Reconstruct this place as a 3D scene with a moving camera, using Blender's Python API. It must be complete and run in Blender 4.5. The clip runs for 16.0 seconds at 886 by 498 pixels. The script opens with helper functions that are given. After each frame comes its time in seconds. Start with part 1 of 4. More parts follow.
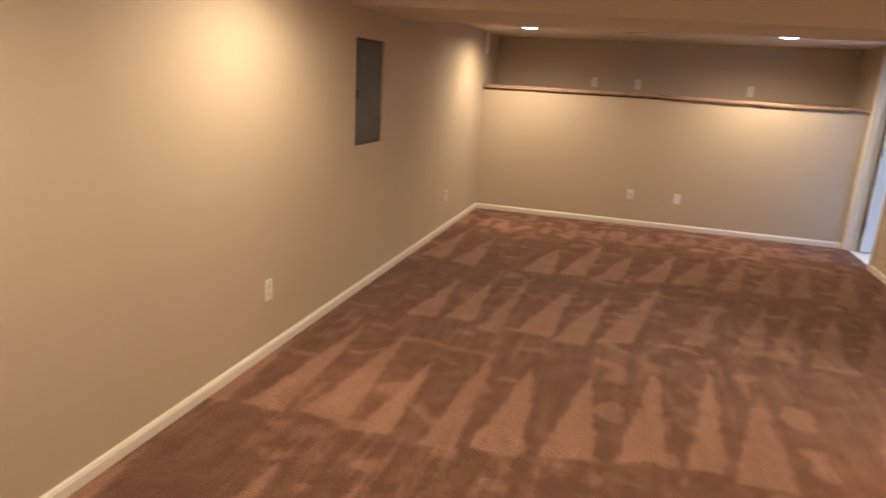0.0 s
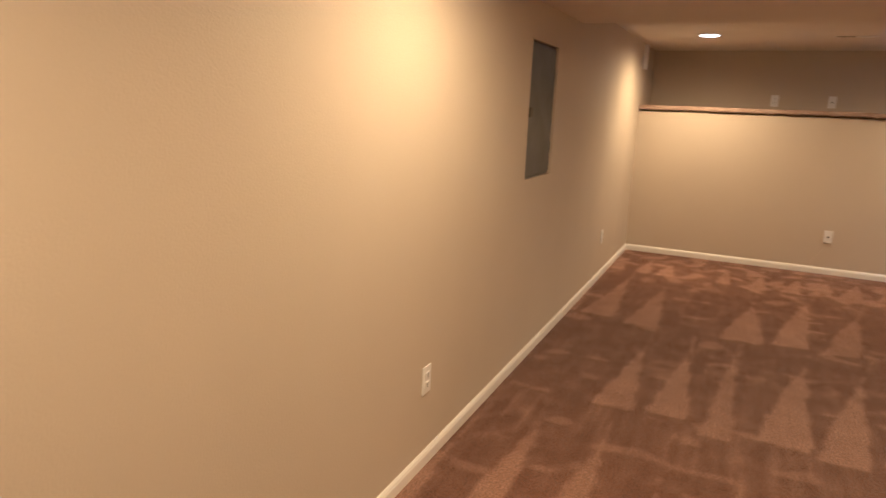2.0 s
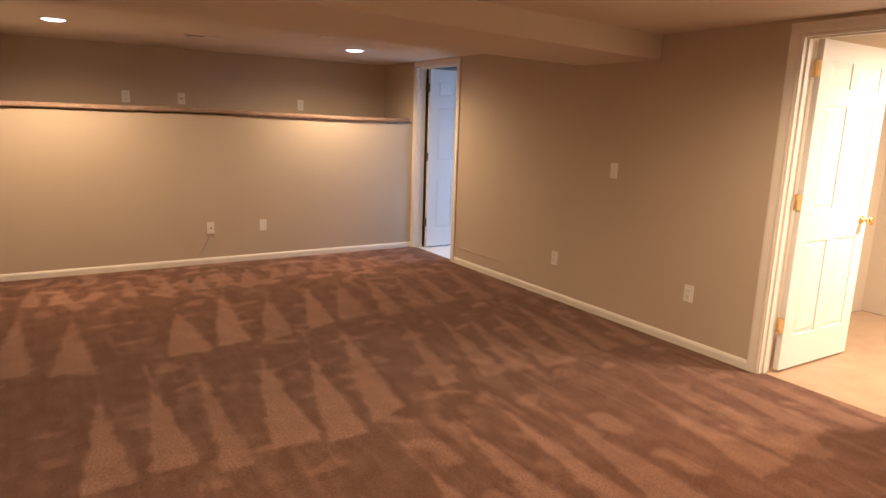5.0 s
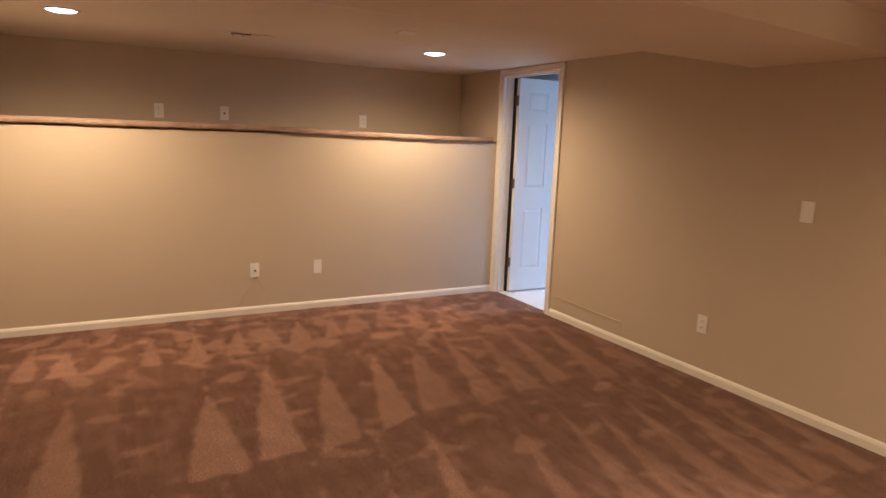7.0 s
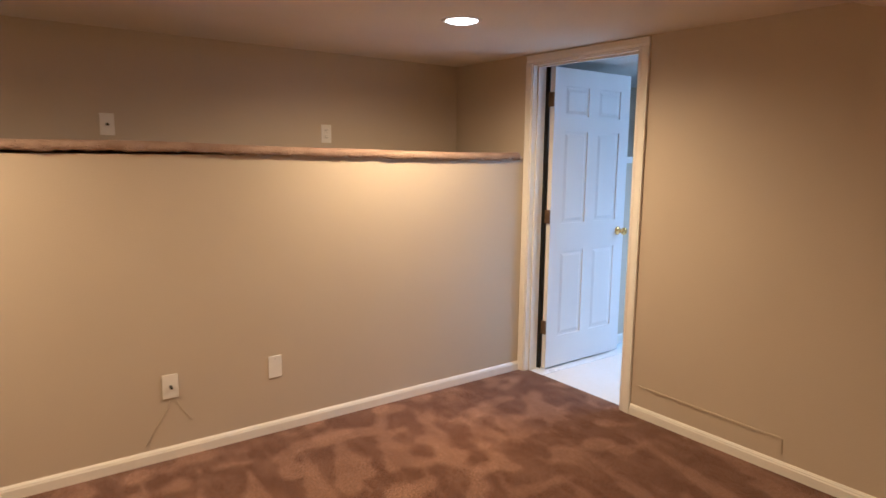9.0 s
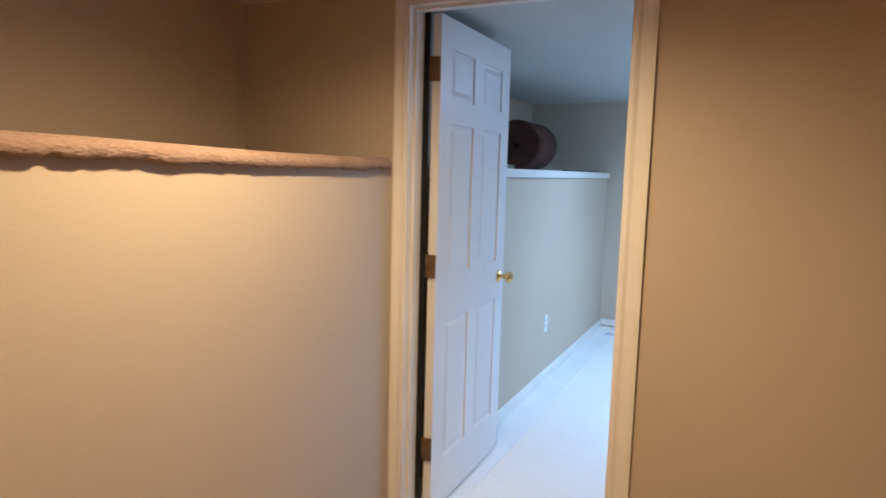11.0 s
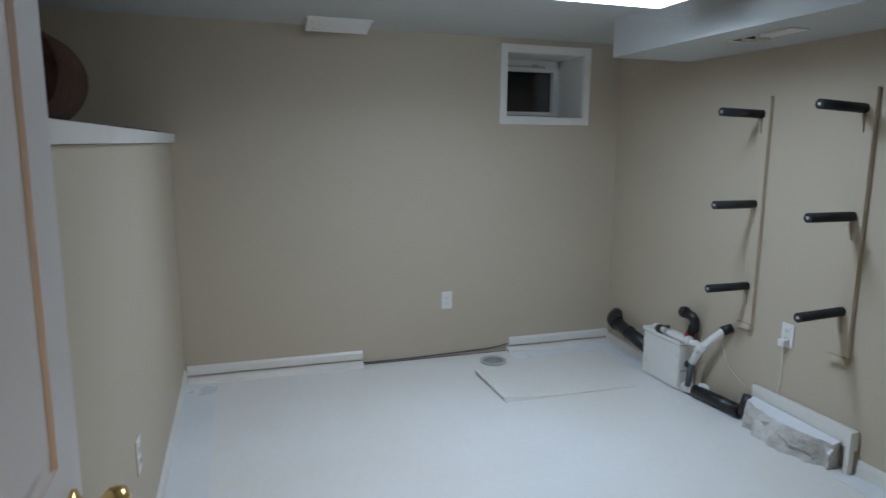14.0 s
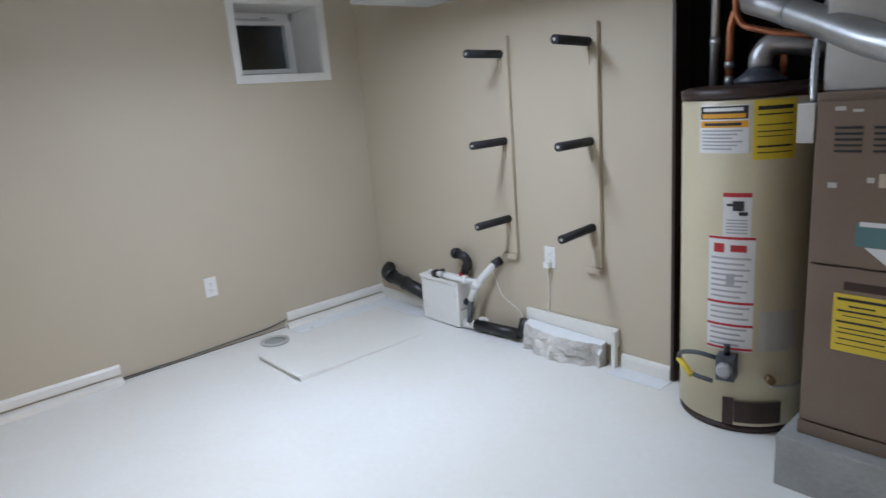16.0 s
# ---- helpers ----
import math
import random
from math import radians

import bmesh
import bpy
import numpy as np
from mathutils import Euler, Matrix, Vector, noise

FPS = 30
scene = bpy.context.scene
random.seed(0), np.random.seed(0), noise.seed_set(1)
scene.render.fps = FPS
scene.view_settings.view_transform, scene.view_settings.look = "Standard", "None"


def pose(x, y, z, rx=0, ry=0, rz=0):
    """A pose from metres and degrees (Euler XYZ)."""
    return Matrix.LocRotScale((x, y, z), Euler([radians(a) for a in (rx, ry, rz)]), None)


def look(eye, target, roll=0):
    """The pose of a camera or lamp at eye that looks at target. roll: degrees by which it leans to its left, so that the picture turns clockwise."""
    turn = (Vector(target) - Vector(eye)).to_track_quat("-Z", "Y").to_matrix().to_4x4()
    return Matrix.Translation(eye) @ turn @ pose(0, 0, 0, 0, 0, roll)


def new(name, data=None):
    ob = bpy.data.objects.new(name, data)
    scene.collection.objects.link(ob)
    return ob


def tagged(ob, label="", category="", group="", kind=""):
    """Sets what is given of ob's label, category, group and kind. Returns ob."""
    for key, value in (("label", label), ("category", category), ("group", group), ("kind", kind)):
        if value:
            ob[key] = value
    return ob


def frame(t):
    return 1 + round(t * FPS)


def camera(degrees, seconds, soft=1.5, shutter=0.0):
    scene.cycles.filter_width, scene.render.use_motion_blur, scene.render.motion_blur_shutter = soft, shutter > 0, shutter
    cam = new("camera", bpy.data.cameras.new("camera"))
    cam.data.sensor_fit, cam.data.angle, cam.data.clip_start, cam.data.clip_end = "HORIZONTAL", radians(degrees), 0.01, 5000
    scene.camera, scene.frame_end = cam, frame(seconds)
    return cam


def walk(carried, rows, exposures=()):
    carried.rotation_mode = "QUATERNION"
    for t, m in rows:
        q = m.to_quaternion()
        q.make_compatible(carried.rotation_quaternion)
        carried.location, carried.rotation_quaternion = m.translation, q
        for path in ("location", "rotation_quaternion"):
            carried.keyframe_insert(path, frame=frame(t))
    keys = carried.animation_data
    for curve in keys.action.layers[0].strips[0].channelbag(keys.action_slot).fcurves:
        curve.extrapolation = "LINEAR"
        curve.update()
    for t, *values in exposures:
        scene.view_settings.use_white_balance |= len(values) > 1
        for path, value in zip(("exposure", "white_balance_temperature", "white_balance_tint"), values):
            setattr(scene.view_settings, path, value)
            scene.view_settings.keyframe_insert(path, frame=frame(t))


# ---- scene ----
cam = camera(69.7, 16.0, soft=1.5, shutter=0.35)
PATH = [
    (0, (1.167, 0.399, 1.54), (0.628, 2.253, 1.021), 3.2),
    (0.5, (1.057, 0.613, 1.422), (0.236, 2.384, 0.984), 3.0),
    (1, (0.926, 0.81, 1.41), (-0.037, 2.502, 0.95), 3.5),
    (1.5, (0.677, 1.078, 1.417), (-0.316, 2.758, 0.977), 4.3),
    (2, (0.37, 1.192, 1.433), (-0.449, 2.961, 0.988), 2.2),
    (2.5, (0.142, 1.392, 1.436), (-0.313, 3.29, 1.001), 1.1),
    (3, (-0.054, 1.525, 1.451), (0.016, 3.485, 1.059), 1.6),
    (3.5, (-0.179, 1.536, 1.424), (0.387, 3.415, 1.034), 0.2),
    (4, (-0.188, 1.48, 1.426), (0.685, 3.233, 1.021), 0.1),
    (4.2, (-0.21, 1.471, 1.438), (0.789, 3.157, 1.039), -0.1),
    (6.3, (-0.133, 2.324, 1.456), (0.912, 3.986, 1.072), 3.6),
    (6.5, (-0.037, 2.462, 1.466), (0.941, 4.165, 1.086), 2.6),
    (7, (0.098, 2.928, 1.456), (1.044, 4.656, 1.11), 2.1),
    (7.5, (0.178, 3.41, 1.424), (1.119, 5.15, 1.132), 2.3),
    (8, (0.274, 3.936, 1.441), (1.294, 5.637, 1.184), 1.3),
    (8.5, (0.381, 4.422, 1.447), (1.471, 6.08, 1.199), 1.6),
    (8.7, (0.425, 4.624, 1.459), (1.544, 6.259, 1.189), 1.2),
    (11, (1.333, 6.771, 1.425), (3.118, 7.64, 1.183), 1.5),
    (11.5, (1.783, 7.076, 1.438), (3.679, 7.674, 1.215), 1.4),
    (12, (2.216, 7.317, 1.448), (4.16, 7.74, 1.238), 1.4),
    (12.5, (2.604, 7.504, 1.451), (4.585, 7.651, 1.216), 0.9),
    (13, (2.943, 7.561, 1.447), (4.924, 7.527, 1.174), 1.0),
    (13.5, (3.148, 7.593, 1.451), (5.103, 7.322, 1.127), 0.7),
    (14, (3.365, 7.658, 1.41), (5.242, 7.05, 1.083), 0.5),
    (14.5, (3.455, 7.699, 1.411), (5.259, 6.918, 1.041), 0.2),
    (15, (3.511, 7.731, 1.388), (5.243, 6.825, 0.965), -0.2),
    (15.5, (3.568, 7.737, 1.368), (5.181, 6.641, 0.925), -2.1),
    (16, (3.593, 7.707, 1.385), (5.061, 6.432, 0.916), -4.6),
]
LIGHTING = [(0, 0.2, 4030, 10), (0.5, -0.1, 4030, 10), (1, -0.25, 3950, 10), (1.6, 0.32, 4150, 12), (2.5, 0.16, 4200, 12), (3.1, 0.05, 4250, 12), (4, 0.1, 4330, 17), (7, 0.24, 4220, 14), (8.5, 0.28, 4140, 12), (11, -0.03, 4300, 10), (12, -0.22, 4650, 10), (12.6, -0.4, 5250, 12), (13.2, -0.97, 5380, 13), (14.0, -1.12, 5400, 13), (14.6, -0.98, 5450, 14), (15.2, -0.65, 5560, 18), (16, -0.48, 5640, 18)]
walk(cam, [(t, look(eye, target, roll)) for t, eye, target, roll in PATH], LIGHTING)

# ---------------------------------------------------------------- plan, metres
WEST, EAST, EAST_FAR, FAR = -0.655, 3.42, 3.53, 7.26
LEDGE, BACK, FRONT = 8.0, 8.74, -1.6
SOUTH = 5.135                     # utility room's wall with the racks
CEIL, CEIL_U, CEIL_F = 2.085, 2.08, 2.07
TOP = 2.3

# ---------------------------------------------------------------- world and lights
world = bpy.data.worlds.new("night")
world.use_nodes = True
world.node_tree.nodes["Background"].inputs[0].default_value = (0.01, 0.013, 0.02, 1)
world.node_tree.nodes["Background"].inputs[1].default_value = 0.05
scene.world = world

WARM = (1.0, 0.54, 0.168)
COOL = (0.885, 0.975, 1.0)
DOWNLIGHTS = [(-0.03, 7.27, CEIL), (2.425, 7.42, CEIL), (-0.02, 3.07, CEIL_F), (2.4, 3.07, CEIL_F), (-0.02, 1.1, CEIL_F), (2.4, 1.1, CEIL_F)]
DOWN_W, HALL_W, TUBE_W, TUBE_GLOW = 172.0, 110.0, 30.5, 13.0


def lamp(name, kind, m, watts, colour, **kw):
    d = bpy.data.lights.new(name, kind)
    d.energy, d.color = watts, colour
    if kind == "SPOT":
        d.spot_size, d.spot_blend, d.shadow_soft_size = radians(kw["angle"]), kw["blend"], kw["radius"]
    if kind == "AREA":
        d.shape, d.size, d.size_y = "RECTANGLE", kw["size"][0], kw["size"][1]
        d.spread = radians(kw.get("spread", 180))
    ob = new(name, d)
    ob.matrix_world = m
    return ob


for dx, dy, dz in DOWNLIGHTS:
    power, angle, blend = (1.1, 170, 0.82) if dz == CEIL else (0.9, 179, 0.75) if dx < 1 else (1.08, 170, 0.85)
    lamp("downlight_lamp", "SPOT", pose(dx, dy, dz - 0.018), DOWN_W * power, WARM, angle=angle, blend=blend, radius=0.055)
lamp("tube_lamp", "AREA", pose(5.70, 6.5, 1.978), TUBE_W, COOL, size=(0.2, 1.16), spread=162)
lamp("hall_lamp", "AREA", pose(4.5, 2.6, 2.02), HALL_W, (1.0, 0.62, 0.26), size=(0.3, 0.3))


# ---------------------------------------------------------------- materials
def mat(name, a, b=None, rough=0.6, metal=0.0, scale=6.0, fine=120.0, bump=0.15, depth=0.002, stretch=(1, 1, 1), mix=1.0, spec=0.5, coat=0.0):
    """Two tones mixed by coarse and fine noise, with fine relief."""
    m = bpy.data.materials.new(name)
    m.use_nodes = True
    nt = m.node_tree
    n, l = nt.nodes, nt.links
    p = n["Principled BSDF"]
    p.inputs["Metallic"].default_value = metal
    p.inputs["Specular IOR Level"].default_value = spec
    p.inputs["Coat Weight"].default_value = coat
    b = b or tuple(c * 0.88 for c in a)
    tc = n.new("ShaderNodeTexCoord")
    mp = n.new("ShaderNodeMapping")
    mp.inputs["Scale"].default_value = stretch
    l.new(tc.outputs["Object"], mp.inputs["Vector"])
    big, small = n.new("ShaderNodeTexNoise"), n.new("ShaderNodeTexNoise")
    for q, sc, det in ((big, scale, 3), (small, fine, 2)):
        q.inputs["Scale"].default_value, q.inputs["Detail"].default_value = sc, det
        l.new(mp.outputs["Vector"], q.inputs["Vector"])
    add = n.new("ShaderNodeMath")
    add.operation = "MULTIPLY_ADD"
    l.new(small.outputs["Fac"], add.inputs[0])
    add.inputs[1].default_value = 0.35
    l.new(big.outputs["Fac"], add.inputs[2])
    ramp = n.new("ShaderNodeMapRange")
    ramp.inputs["From Min"].default_value, ramp.inputs["From Max"].default_value = 0.45, 0.95
    ramp.inputs["To Max"].default_value = mix
    l.new(add.outputs[0], ramp.inputs["Value"])
    mx = n.new("ShaderNodeMix")
    mx.data_type = "RGBA"
    mx.inputs["A"].default_value, mx.inputs["B"].default_value = (*a, 1), (*b, 1)
    l.new(ramp.outputs["Result"], mx.inputs["Factor"])
    l.new(mx.outputs["Result"], p.inputs["Base Color"])
    rr = n.new("ShaderNodeMapRange")
    rr.inputs["To Min"].default_value, rr.inputs["To Max"].default_value = max(0.05, rough - 0.08), min(1, rough + 0.08)
    l.new(big.outputs["Fac"], rr.inputs["Value"])
    l.new(rr.outputs["Result"], p.inputs["Roughness"])
    bp = n.new("ShaderNodeBump")
    bp.inputs["Strength"].default_value, bp.inputs["Distance"].default_value = bump, depth
    l.new(small.outputs["Fac"], bp.inputs["Height"])
    l.new(bp.outputs["Normal"], p.inputs["Normal"])
    return m


def glow(name, colour, strength):
    m = bpy.data.materials.new(name)
    m.use_nodes = True
    p = m.node_tree.nodes["Principled BSDF"]
    p.inputs["Base Color"].default_value = (0.9, 0.9, 0.9, 1)
    p.inputs["Emission Color"].default_value = (*colour, 1)
    p.inputs["Emission Strength"].default_value = strength
    return m


PAINT = mat("beige_wall_paint", (0.53, 0.462, 0.352), (0.505, 0.437, 0.33), 0.62, scale=1.6, fine=160, bump=0.26, depth=0.003)
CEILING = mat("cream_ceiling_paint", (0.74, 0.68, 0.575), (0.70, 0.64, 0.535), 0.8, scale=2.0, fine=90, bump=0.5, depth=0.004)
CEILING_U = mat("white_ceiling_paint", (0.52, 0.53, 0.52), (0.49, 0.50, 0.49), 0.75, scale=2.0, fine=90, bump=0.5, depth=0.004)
TRIM = mat("white_trim_paint", (0.80, 0.78, 0.73), (0.74, 0.72, 0.67), 0.35, scale=5, fine=40, bump=0.08)
DOORW = mat("white_door_paint", (0.78, 0.78, 0.78), (0.74, 0.74, 0.74), 0.4, scale=3, fine=200, bump=0.1, stretch=(1, 1, 0.1))
PLASTIC = mat("white_plastic", (0.80, 0.79, 0.76), (0.77, 0.76, 0.73), 0.3, scale=10, fine=60, bump=0.02)
EPOXY = mat("white_floor_paint", (0.85, 0.85, 0.84), (0.79, 0.765, 0.70), 0.42, scale=1.1, fine=30, bump=0.12, depth=0.004)
BORDER = mat("glossy_white_border_paint", (0.83, 0.85, 0.87), (0.75, 0.78, 0.80), 0.3, scale=2.5, fine=24, bump=0.25, depth=0.006)
WOOD = mat("dark_brown_wood", (0.045, 0.022, 0.016), (0.025, 0.012, 0.009), 0.45, scale=4, fine=60, stretch=(1, 1, 0.1))
# near-black colour stands in for unlit depth: heater alcove, vents, window well
UNLIT_DARK = mat("near_black_for_unlit_depth", (0.03, 0.026, 0.024), (0.015, 0.013, 0.012), 0.9, scale=3, fine=50)
TANWOOD = mat("beige_painted_board", (0.53, 0.46, 0.35), (0.49, 0.42, 0.315), 0.55, scale=8, fine=80, stretch=(1, 1, 0.15), bump=0.3)
GREYSTEEL = mat("dark_grey_enamel", (0.066, 0.075, 0.095), (0.05, 0.057, 0.073), 0.42, scale=6, fine=90, bump=0.05)
BLACK = mat("black_plastic", (0.012, 0.012, 0.013), (0.02, 0.02, 0.02), 0.4, scale=8, fine=60, bump=0.15)
FOAM = mat("black_foam", (0.014, 0.014, 0.016), (0.022, 0.022, 0.024), 0.8, scale=14, fine=220, bump=0.5)
PVC = mat("white_pvc", (0.78, 0.78, 0.76), (0.70, 0.70, 0.68), 0.35, scale=6, fine=50, bump=0.05)
RED = mat("red_plastic", (0.45, 0.02, 0.02), (0.35, 0.015, 0.015), 0.4)
BRASS = mat("polished_brass", (0.80, 0.58, 0.22), (0.72, 0.50, 0.17), 0.2, 1.0, scale=10, bump=0.02)
BRONZE = mat("worn_brass_hinge", (0.28, 0.18, 0.09), (0.17, 0.11, 0.06), 0.42, 0.85, scale=30, bump=0.1)
GALV = mat("galvanised_metal", (0.55, 0.56, 0.57), (0.38, 0.39, 0.40), 0.4, 0.9, scale=9, fine=40, bump=0.15)
COPPER = mat("copper", (0.60, 0.24, 0.12), (0.38, 0.14, 0.07), 0.38, 0.8, scale=14, bump=0.1)
CREAM = mat("cream_enamel", (0.60, 0.54, 0.37), (0.54, 0.48, 0.325), 0.35, scale=3, fine=60, bump=0.03)
TAUPE = mat("taupe_furnace_enamel", (0.20, 0.145, 0.105), (0.17, 0.122, 0.088), 0.45, scale=3, fine=90, bump=0.06)
DUCT = mat("pale_sheet_metal", (0.58, 0.57, 0.54), (0.47, 0.46, 0.44), 0.5, 0.25, scale=3, fine=40)
CONC = mat("grey_painted_concrete", (0.36, 0.37, 0.36), (0.26, 0.27, 0.26), 0.75, scale=5, fine=60, bump=0.5, depth=0.006)
ROCK = mat("broken_concrete", (0.72, 0.70, 0.66), (0.40, 0.38, 0.34), 0.9, scale=9, fine=60, bump=0.9, depth=0.012)
LABELW = mat("white_label_paper", (0.74, 0.74, 0.73), (0.68, 0.68, 0.67), 0.5)
LABELY = mat("yellow_label_paper", (0.72, 0.55, 0.03), (0.66, 0.50, 0.03), 0.5)
LABELO = mat("orange_label_band", (0.75, 0.36, 0.02), (0.70, 0.33, 0.02), 0.5)
INK = mat("black_print", (0.02, 0.02, 0.02), (0.03, 0.03, 0.03), 0.6)
INKG = mat("grey_print", (0.32, 0.32, 0.33), (0.42, 0.42, 0.43), 0.6)
INKR = mat("red_print", (0.50, 0.03, 0.04), (0.42, 0.03, 0.03), 0.6)
TEAL = mat("teal_print", (0.10, 0.20, 0.21), (0.08, 0.17, 0.18), 0.5)
TAN_FLOOR = mat("tan_tile", (0.42, 0.30, 0.18), (0.36, 0.25, 0.15), 0.4, scale=6, fine=60)
ROLL = mat("brown_carpet_back", (0.12, 0.056, 0.036), (0.06, 0.03, 0.022), 0.95, scale=20, fine=200, bump=0.7, depth=0.006)
BLUEGREY = mat("grey_rubber_hose", (0.10, 0.11, 0.12), (0.07, 0.08, 0.09), 0.6)
LIT_WARM = glow("lit_warm_lens", (1.0, 0.78, 0.52), 9.0)
TOWN = glow("warm_distant_light", (1.0, 0.8, 0.55), 2.0)
LIT_COOL = glow("lit_white_diffuser", COOL, TUBE_GLOW)

GLASS = bpy.data.materials.new("night_window_glass")
GLASS.use_nodes = True
gp = GLASS.node_tree.nodes["Principled BSDF"]
gp.inputs["Base Color"].default_value = (0.9, 0.95, 0.95, 1)
gp.inputs["Roughness"].default_value = 0.03
gp.inputs["Transmission Weight"].default_value = 1.0


def carpet_material():
    """Cut pile: the vacuum leaves the nap lying two ways, light and dark."""
    m = mat("brown_cut_pile_carpet", (0.1, 0.1, 0.1), None, 0.95, bump=0.9, depth=0.008, fine=260, spec=0.1)
    n, l = m.node_tree.nodes, m.node_tree.links
    p = n["Principled BSDF"]
    at = n.new("ShaderNodeAttribute")
    at.attribute_name = "nap"
    tc = n.new("ShaderNodeTexCoord")
    tuft, blotch = n.new("ShaderNodeTexNoise"), n.new("ShaderNodeTexNoise")
    tuft.inputs["Scale"].default_value, tuft.inputs["Detail"].default_value = 95, 3
    blotch.inputs["Scale"].default_value, blotch.inputs["Detail"].default_value = 7, 5
    for q in (tuft, blotch):
        l.new(tc.outputs["Object"], q.inputs["Vector"])
    f1 = n.new("ShaderNodeMath")
    f1.operation = "MULTIPLY_ADD"
    l.new(blotch.outputs["Fac"], f1.inputs[0])
    f1.inputs[1].default_value = 0.7
    l.new(at.outputs["Fac"], f1.inputs[2])
    f2 = n.new("ShaderNodeMath")
    f2.operation = "ADD"
    f2.inputs[1].default_value = -0.35
    l.new(f1.outputs[0], f2.inputs[0])
    f2.use_clamp = True
    mx = n.new("ShaderNodeMix")
    mx.data_type = "RGBA"
    mx.inputs["A"].default_value, mx.inputs["B"].default_value = (0.135, 0.058, 0.030, 1), (0.335, 0.190, 0.120, 1)
    l.new(f2.outputs[0], mx.inputs["Factor"])
    tv = n.new("ShaderNodeMapRange")
    tv.inputs["From Min"].default_value, tv.inputs["From Max"].default_value = 0.3, 0.7
    tv.inputs["To Min"].default_value, tv.inputs["To Max"].default_value = 0.6, 1.3
    l.new(tuft.outputs["Fac"], tv.inputs["Value"])
    mul = n.new("ShaderNodeMix")
    mul.data_type, mul.blend_type = "RGBA", "MULTIPLY"
    mul.inputs["Factor"].default_value = 1.0
    l.new(mx.outputs["Result"], mul.inputs["A"])
    l.new(tv.outputs["Result"], mul.inputs["B"])
    l.new(mul.outputs["Result"], p.inputs["Base Color"])
    p.inputs["Sheen Weight"].default_value = 0.15
    return m


CARPET = carpet_material()
LEDGE_CARPET = mat("tan_carpet_offcut", (0.44, 0.325, 0.245), (0.30, 0.205, 0.15), 0.95, scale=9, fine=160, bump=1.0, depth=0.01, spec=0.1)


# ---------------------------------------------------------------- shapes
def box(bm, x0, x1, y0, y1, z0, z1):
    v = [bm.verts.new((x, y, z)) for x in (x0, x1) for y in (y0, y1) for z in (z0, z1)]
    for f in ((0, 1, 3, 2), (4, 6, 7, 5), (0, 4, 5, 1), (2, 3, 7, 6), (0, 2, 6, 4), (1, 5, 7, 3)):
        bm.faces.new([v[i] for i in f])
    return bm


def bev(bm, w=0.003, seg=2):
    bmesh.ops.recalc_face_normals(bm, faces=bm.faces[:])
    bmesh.ops.bevel(bm, geom=bm.edges[:], offset=w, segments=seg, affect="EDGES", profile=0.6)
    return bm


def rbox(x0, x1, y0, y1, z0, z1, w=0.003):
    return bev(box(bmesh.new(), x0, x1, y0, y1, z0, z1), w)


def tube(bm, pts, r, seg=14, smooth=True, steps=6, cap=True):
    """A round tube swept along points, with rounded bends."""
    P = [Vector(p) for p in pts]
    if smooth and len(P) > 2:
        Q = [P[0]]
        for i in range(1, len(P) - 1):
            a, c, b = P[i - 1], P[i], P[i + 1]
            d = min((a - c).length, (b - c).length) * 0.45
            s0, s1 = c + (a - c).normalized() * d, c + (b - c).normalized() * d
            for k in range(steps + 1):
                u = k / steps
                Q.append(s0 * (1 - u) ** 2 + c * 2 * u * (1 - u) + s1 * u * u)
        P = Q + [P[-1]]
    rings, side = [], None
    for i, p in enumerate(P):
        d = (P[min(i + 1, len(P) - 1)] - P[max(i - 1, 0)]).normalized()
        if side is None:
            side = d.orthogonal().normalized()
        side = (side - d * side.dot(d)).normalized()
        up = d.cross(side)
        rr = r[i] if isinstance(r, (list, tuple)) else r
        rings.append([bm.verts.new(p + (side * math.cos(2 * math.pi * k / seg) + up * math.sin(2 * math.pi * k / seg)) * rr) for k in range(seg)])
    for a, b in zip(rings, rings[1:]):
        for k in range(seg):
            bm.faces.new((a[k], a[(k + 1) % seg], b[(k + 1) % seg], b[k])).smooth = True
    if cap:
        bm.faces.new(rings[0][::-1])
        bm.faces.new(rings[-1])
    return bm


def lathe(bm, profile, seg=40, m=Matrix()):
    """A turned shape from (radius, height) pairs."""
    rings = [[bm.verts.new(m @ Vector((r * math.cos(2 * math.pi * k / seg), r * math.sin(2 * math.pi * k / seg), z))) for k in range(seg)] for r, z in profile]
    for a, b in zip(rings, rings[1:]):
        for k in range(seg):
            bm.faces.new((a[k], a[(k + 1) % seg], b[(k + 1) % seg], b[k])).smooth = True
    bm.faces.new(rings[0][::-1])
    bm.faces.new(rings[-1])
    return bm


def prism(bm, section, x0, x1, axis="x"):
    """A section of (across, height) points, run from x0 to x1 along an axis."""
    put = (lambda s, a, h: (s, a, h)) if axis == "x" else (lambda s, a, h: (a, s, h))
    A, B = [[bm.verts.new(put(s, a, h)) for a, h in section] for s in (x0, x1)]
    k = len(section)
    for i in range(k):
        bm.faces.new((A[i], A[(i + 1) % k], B[(i + 1) % k], B[i]))
    bm.faces.new(A[::-1])
    bm.faces.new(B)
    bmesh.ops.recalc_face_normals(bm, faces=bm.faces[:])
    return bm


def part(name, bm, material, parent=None, label="", m=None):
    bmesh.ops.recalc_face_normals(bm, faces=bm.faces[:])
    me = bpy.data.meshes.new(name)
    bm.to_mesh(me)
    bm.free()
    me.materials.append(material)
    ob = new(name, me)
    if parent is not None:
        ob.parent = parent
    if m is not None:
        ob.matrix_basis = m
    if label:
        ob["label"] = label
    return ob


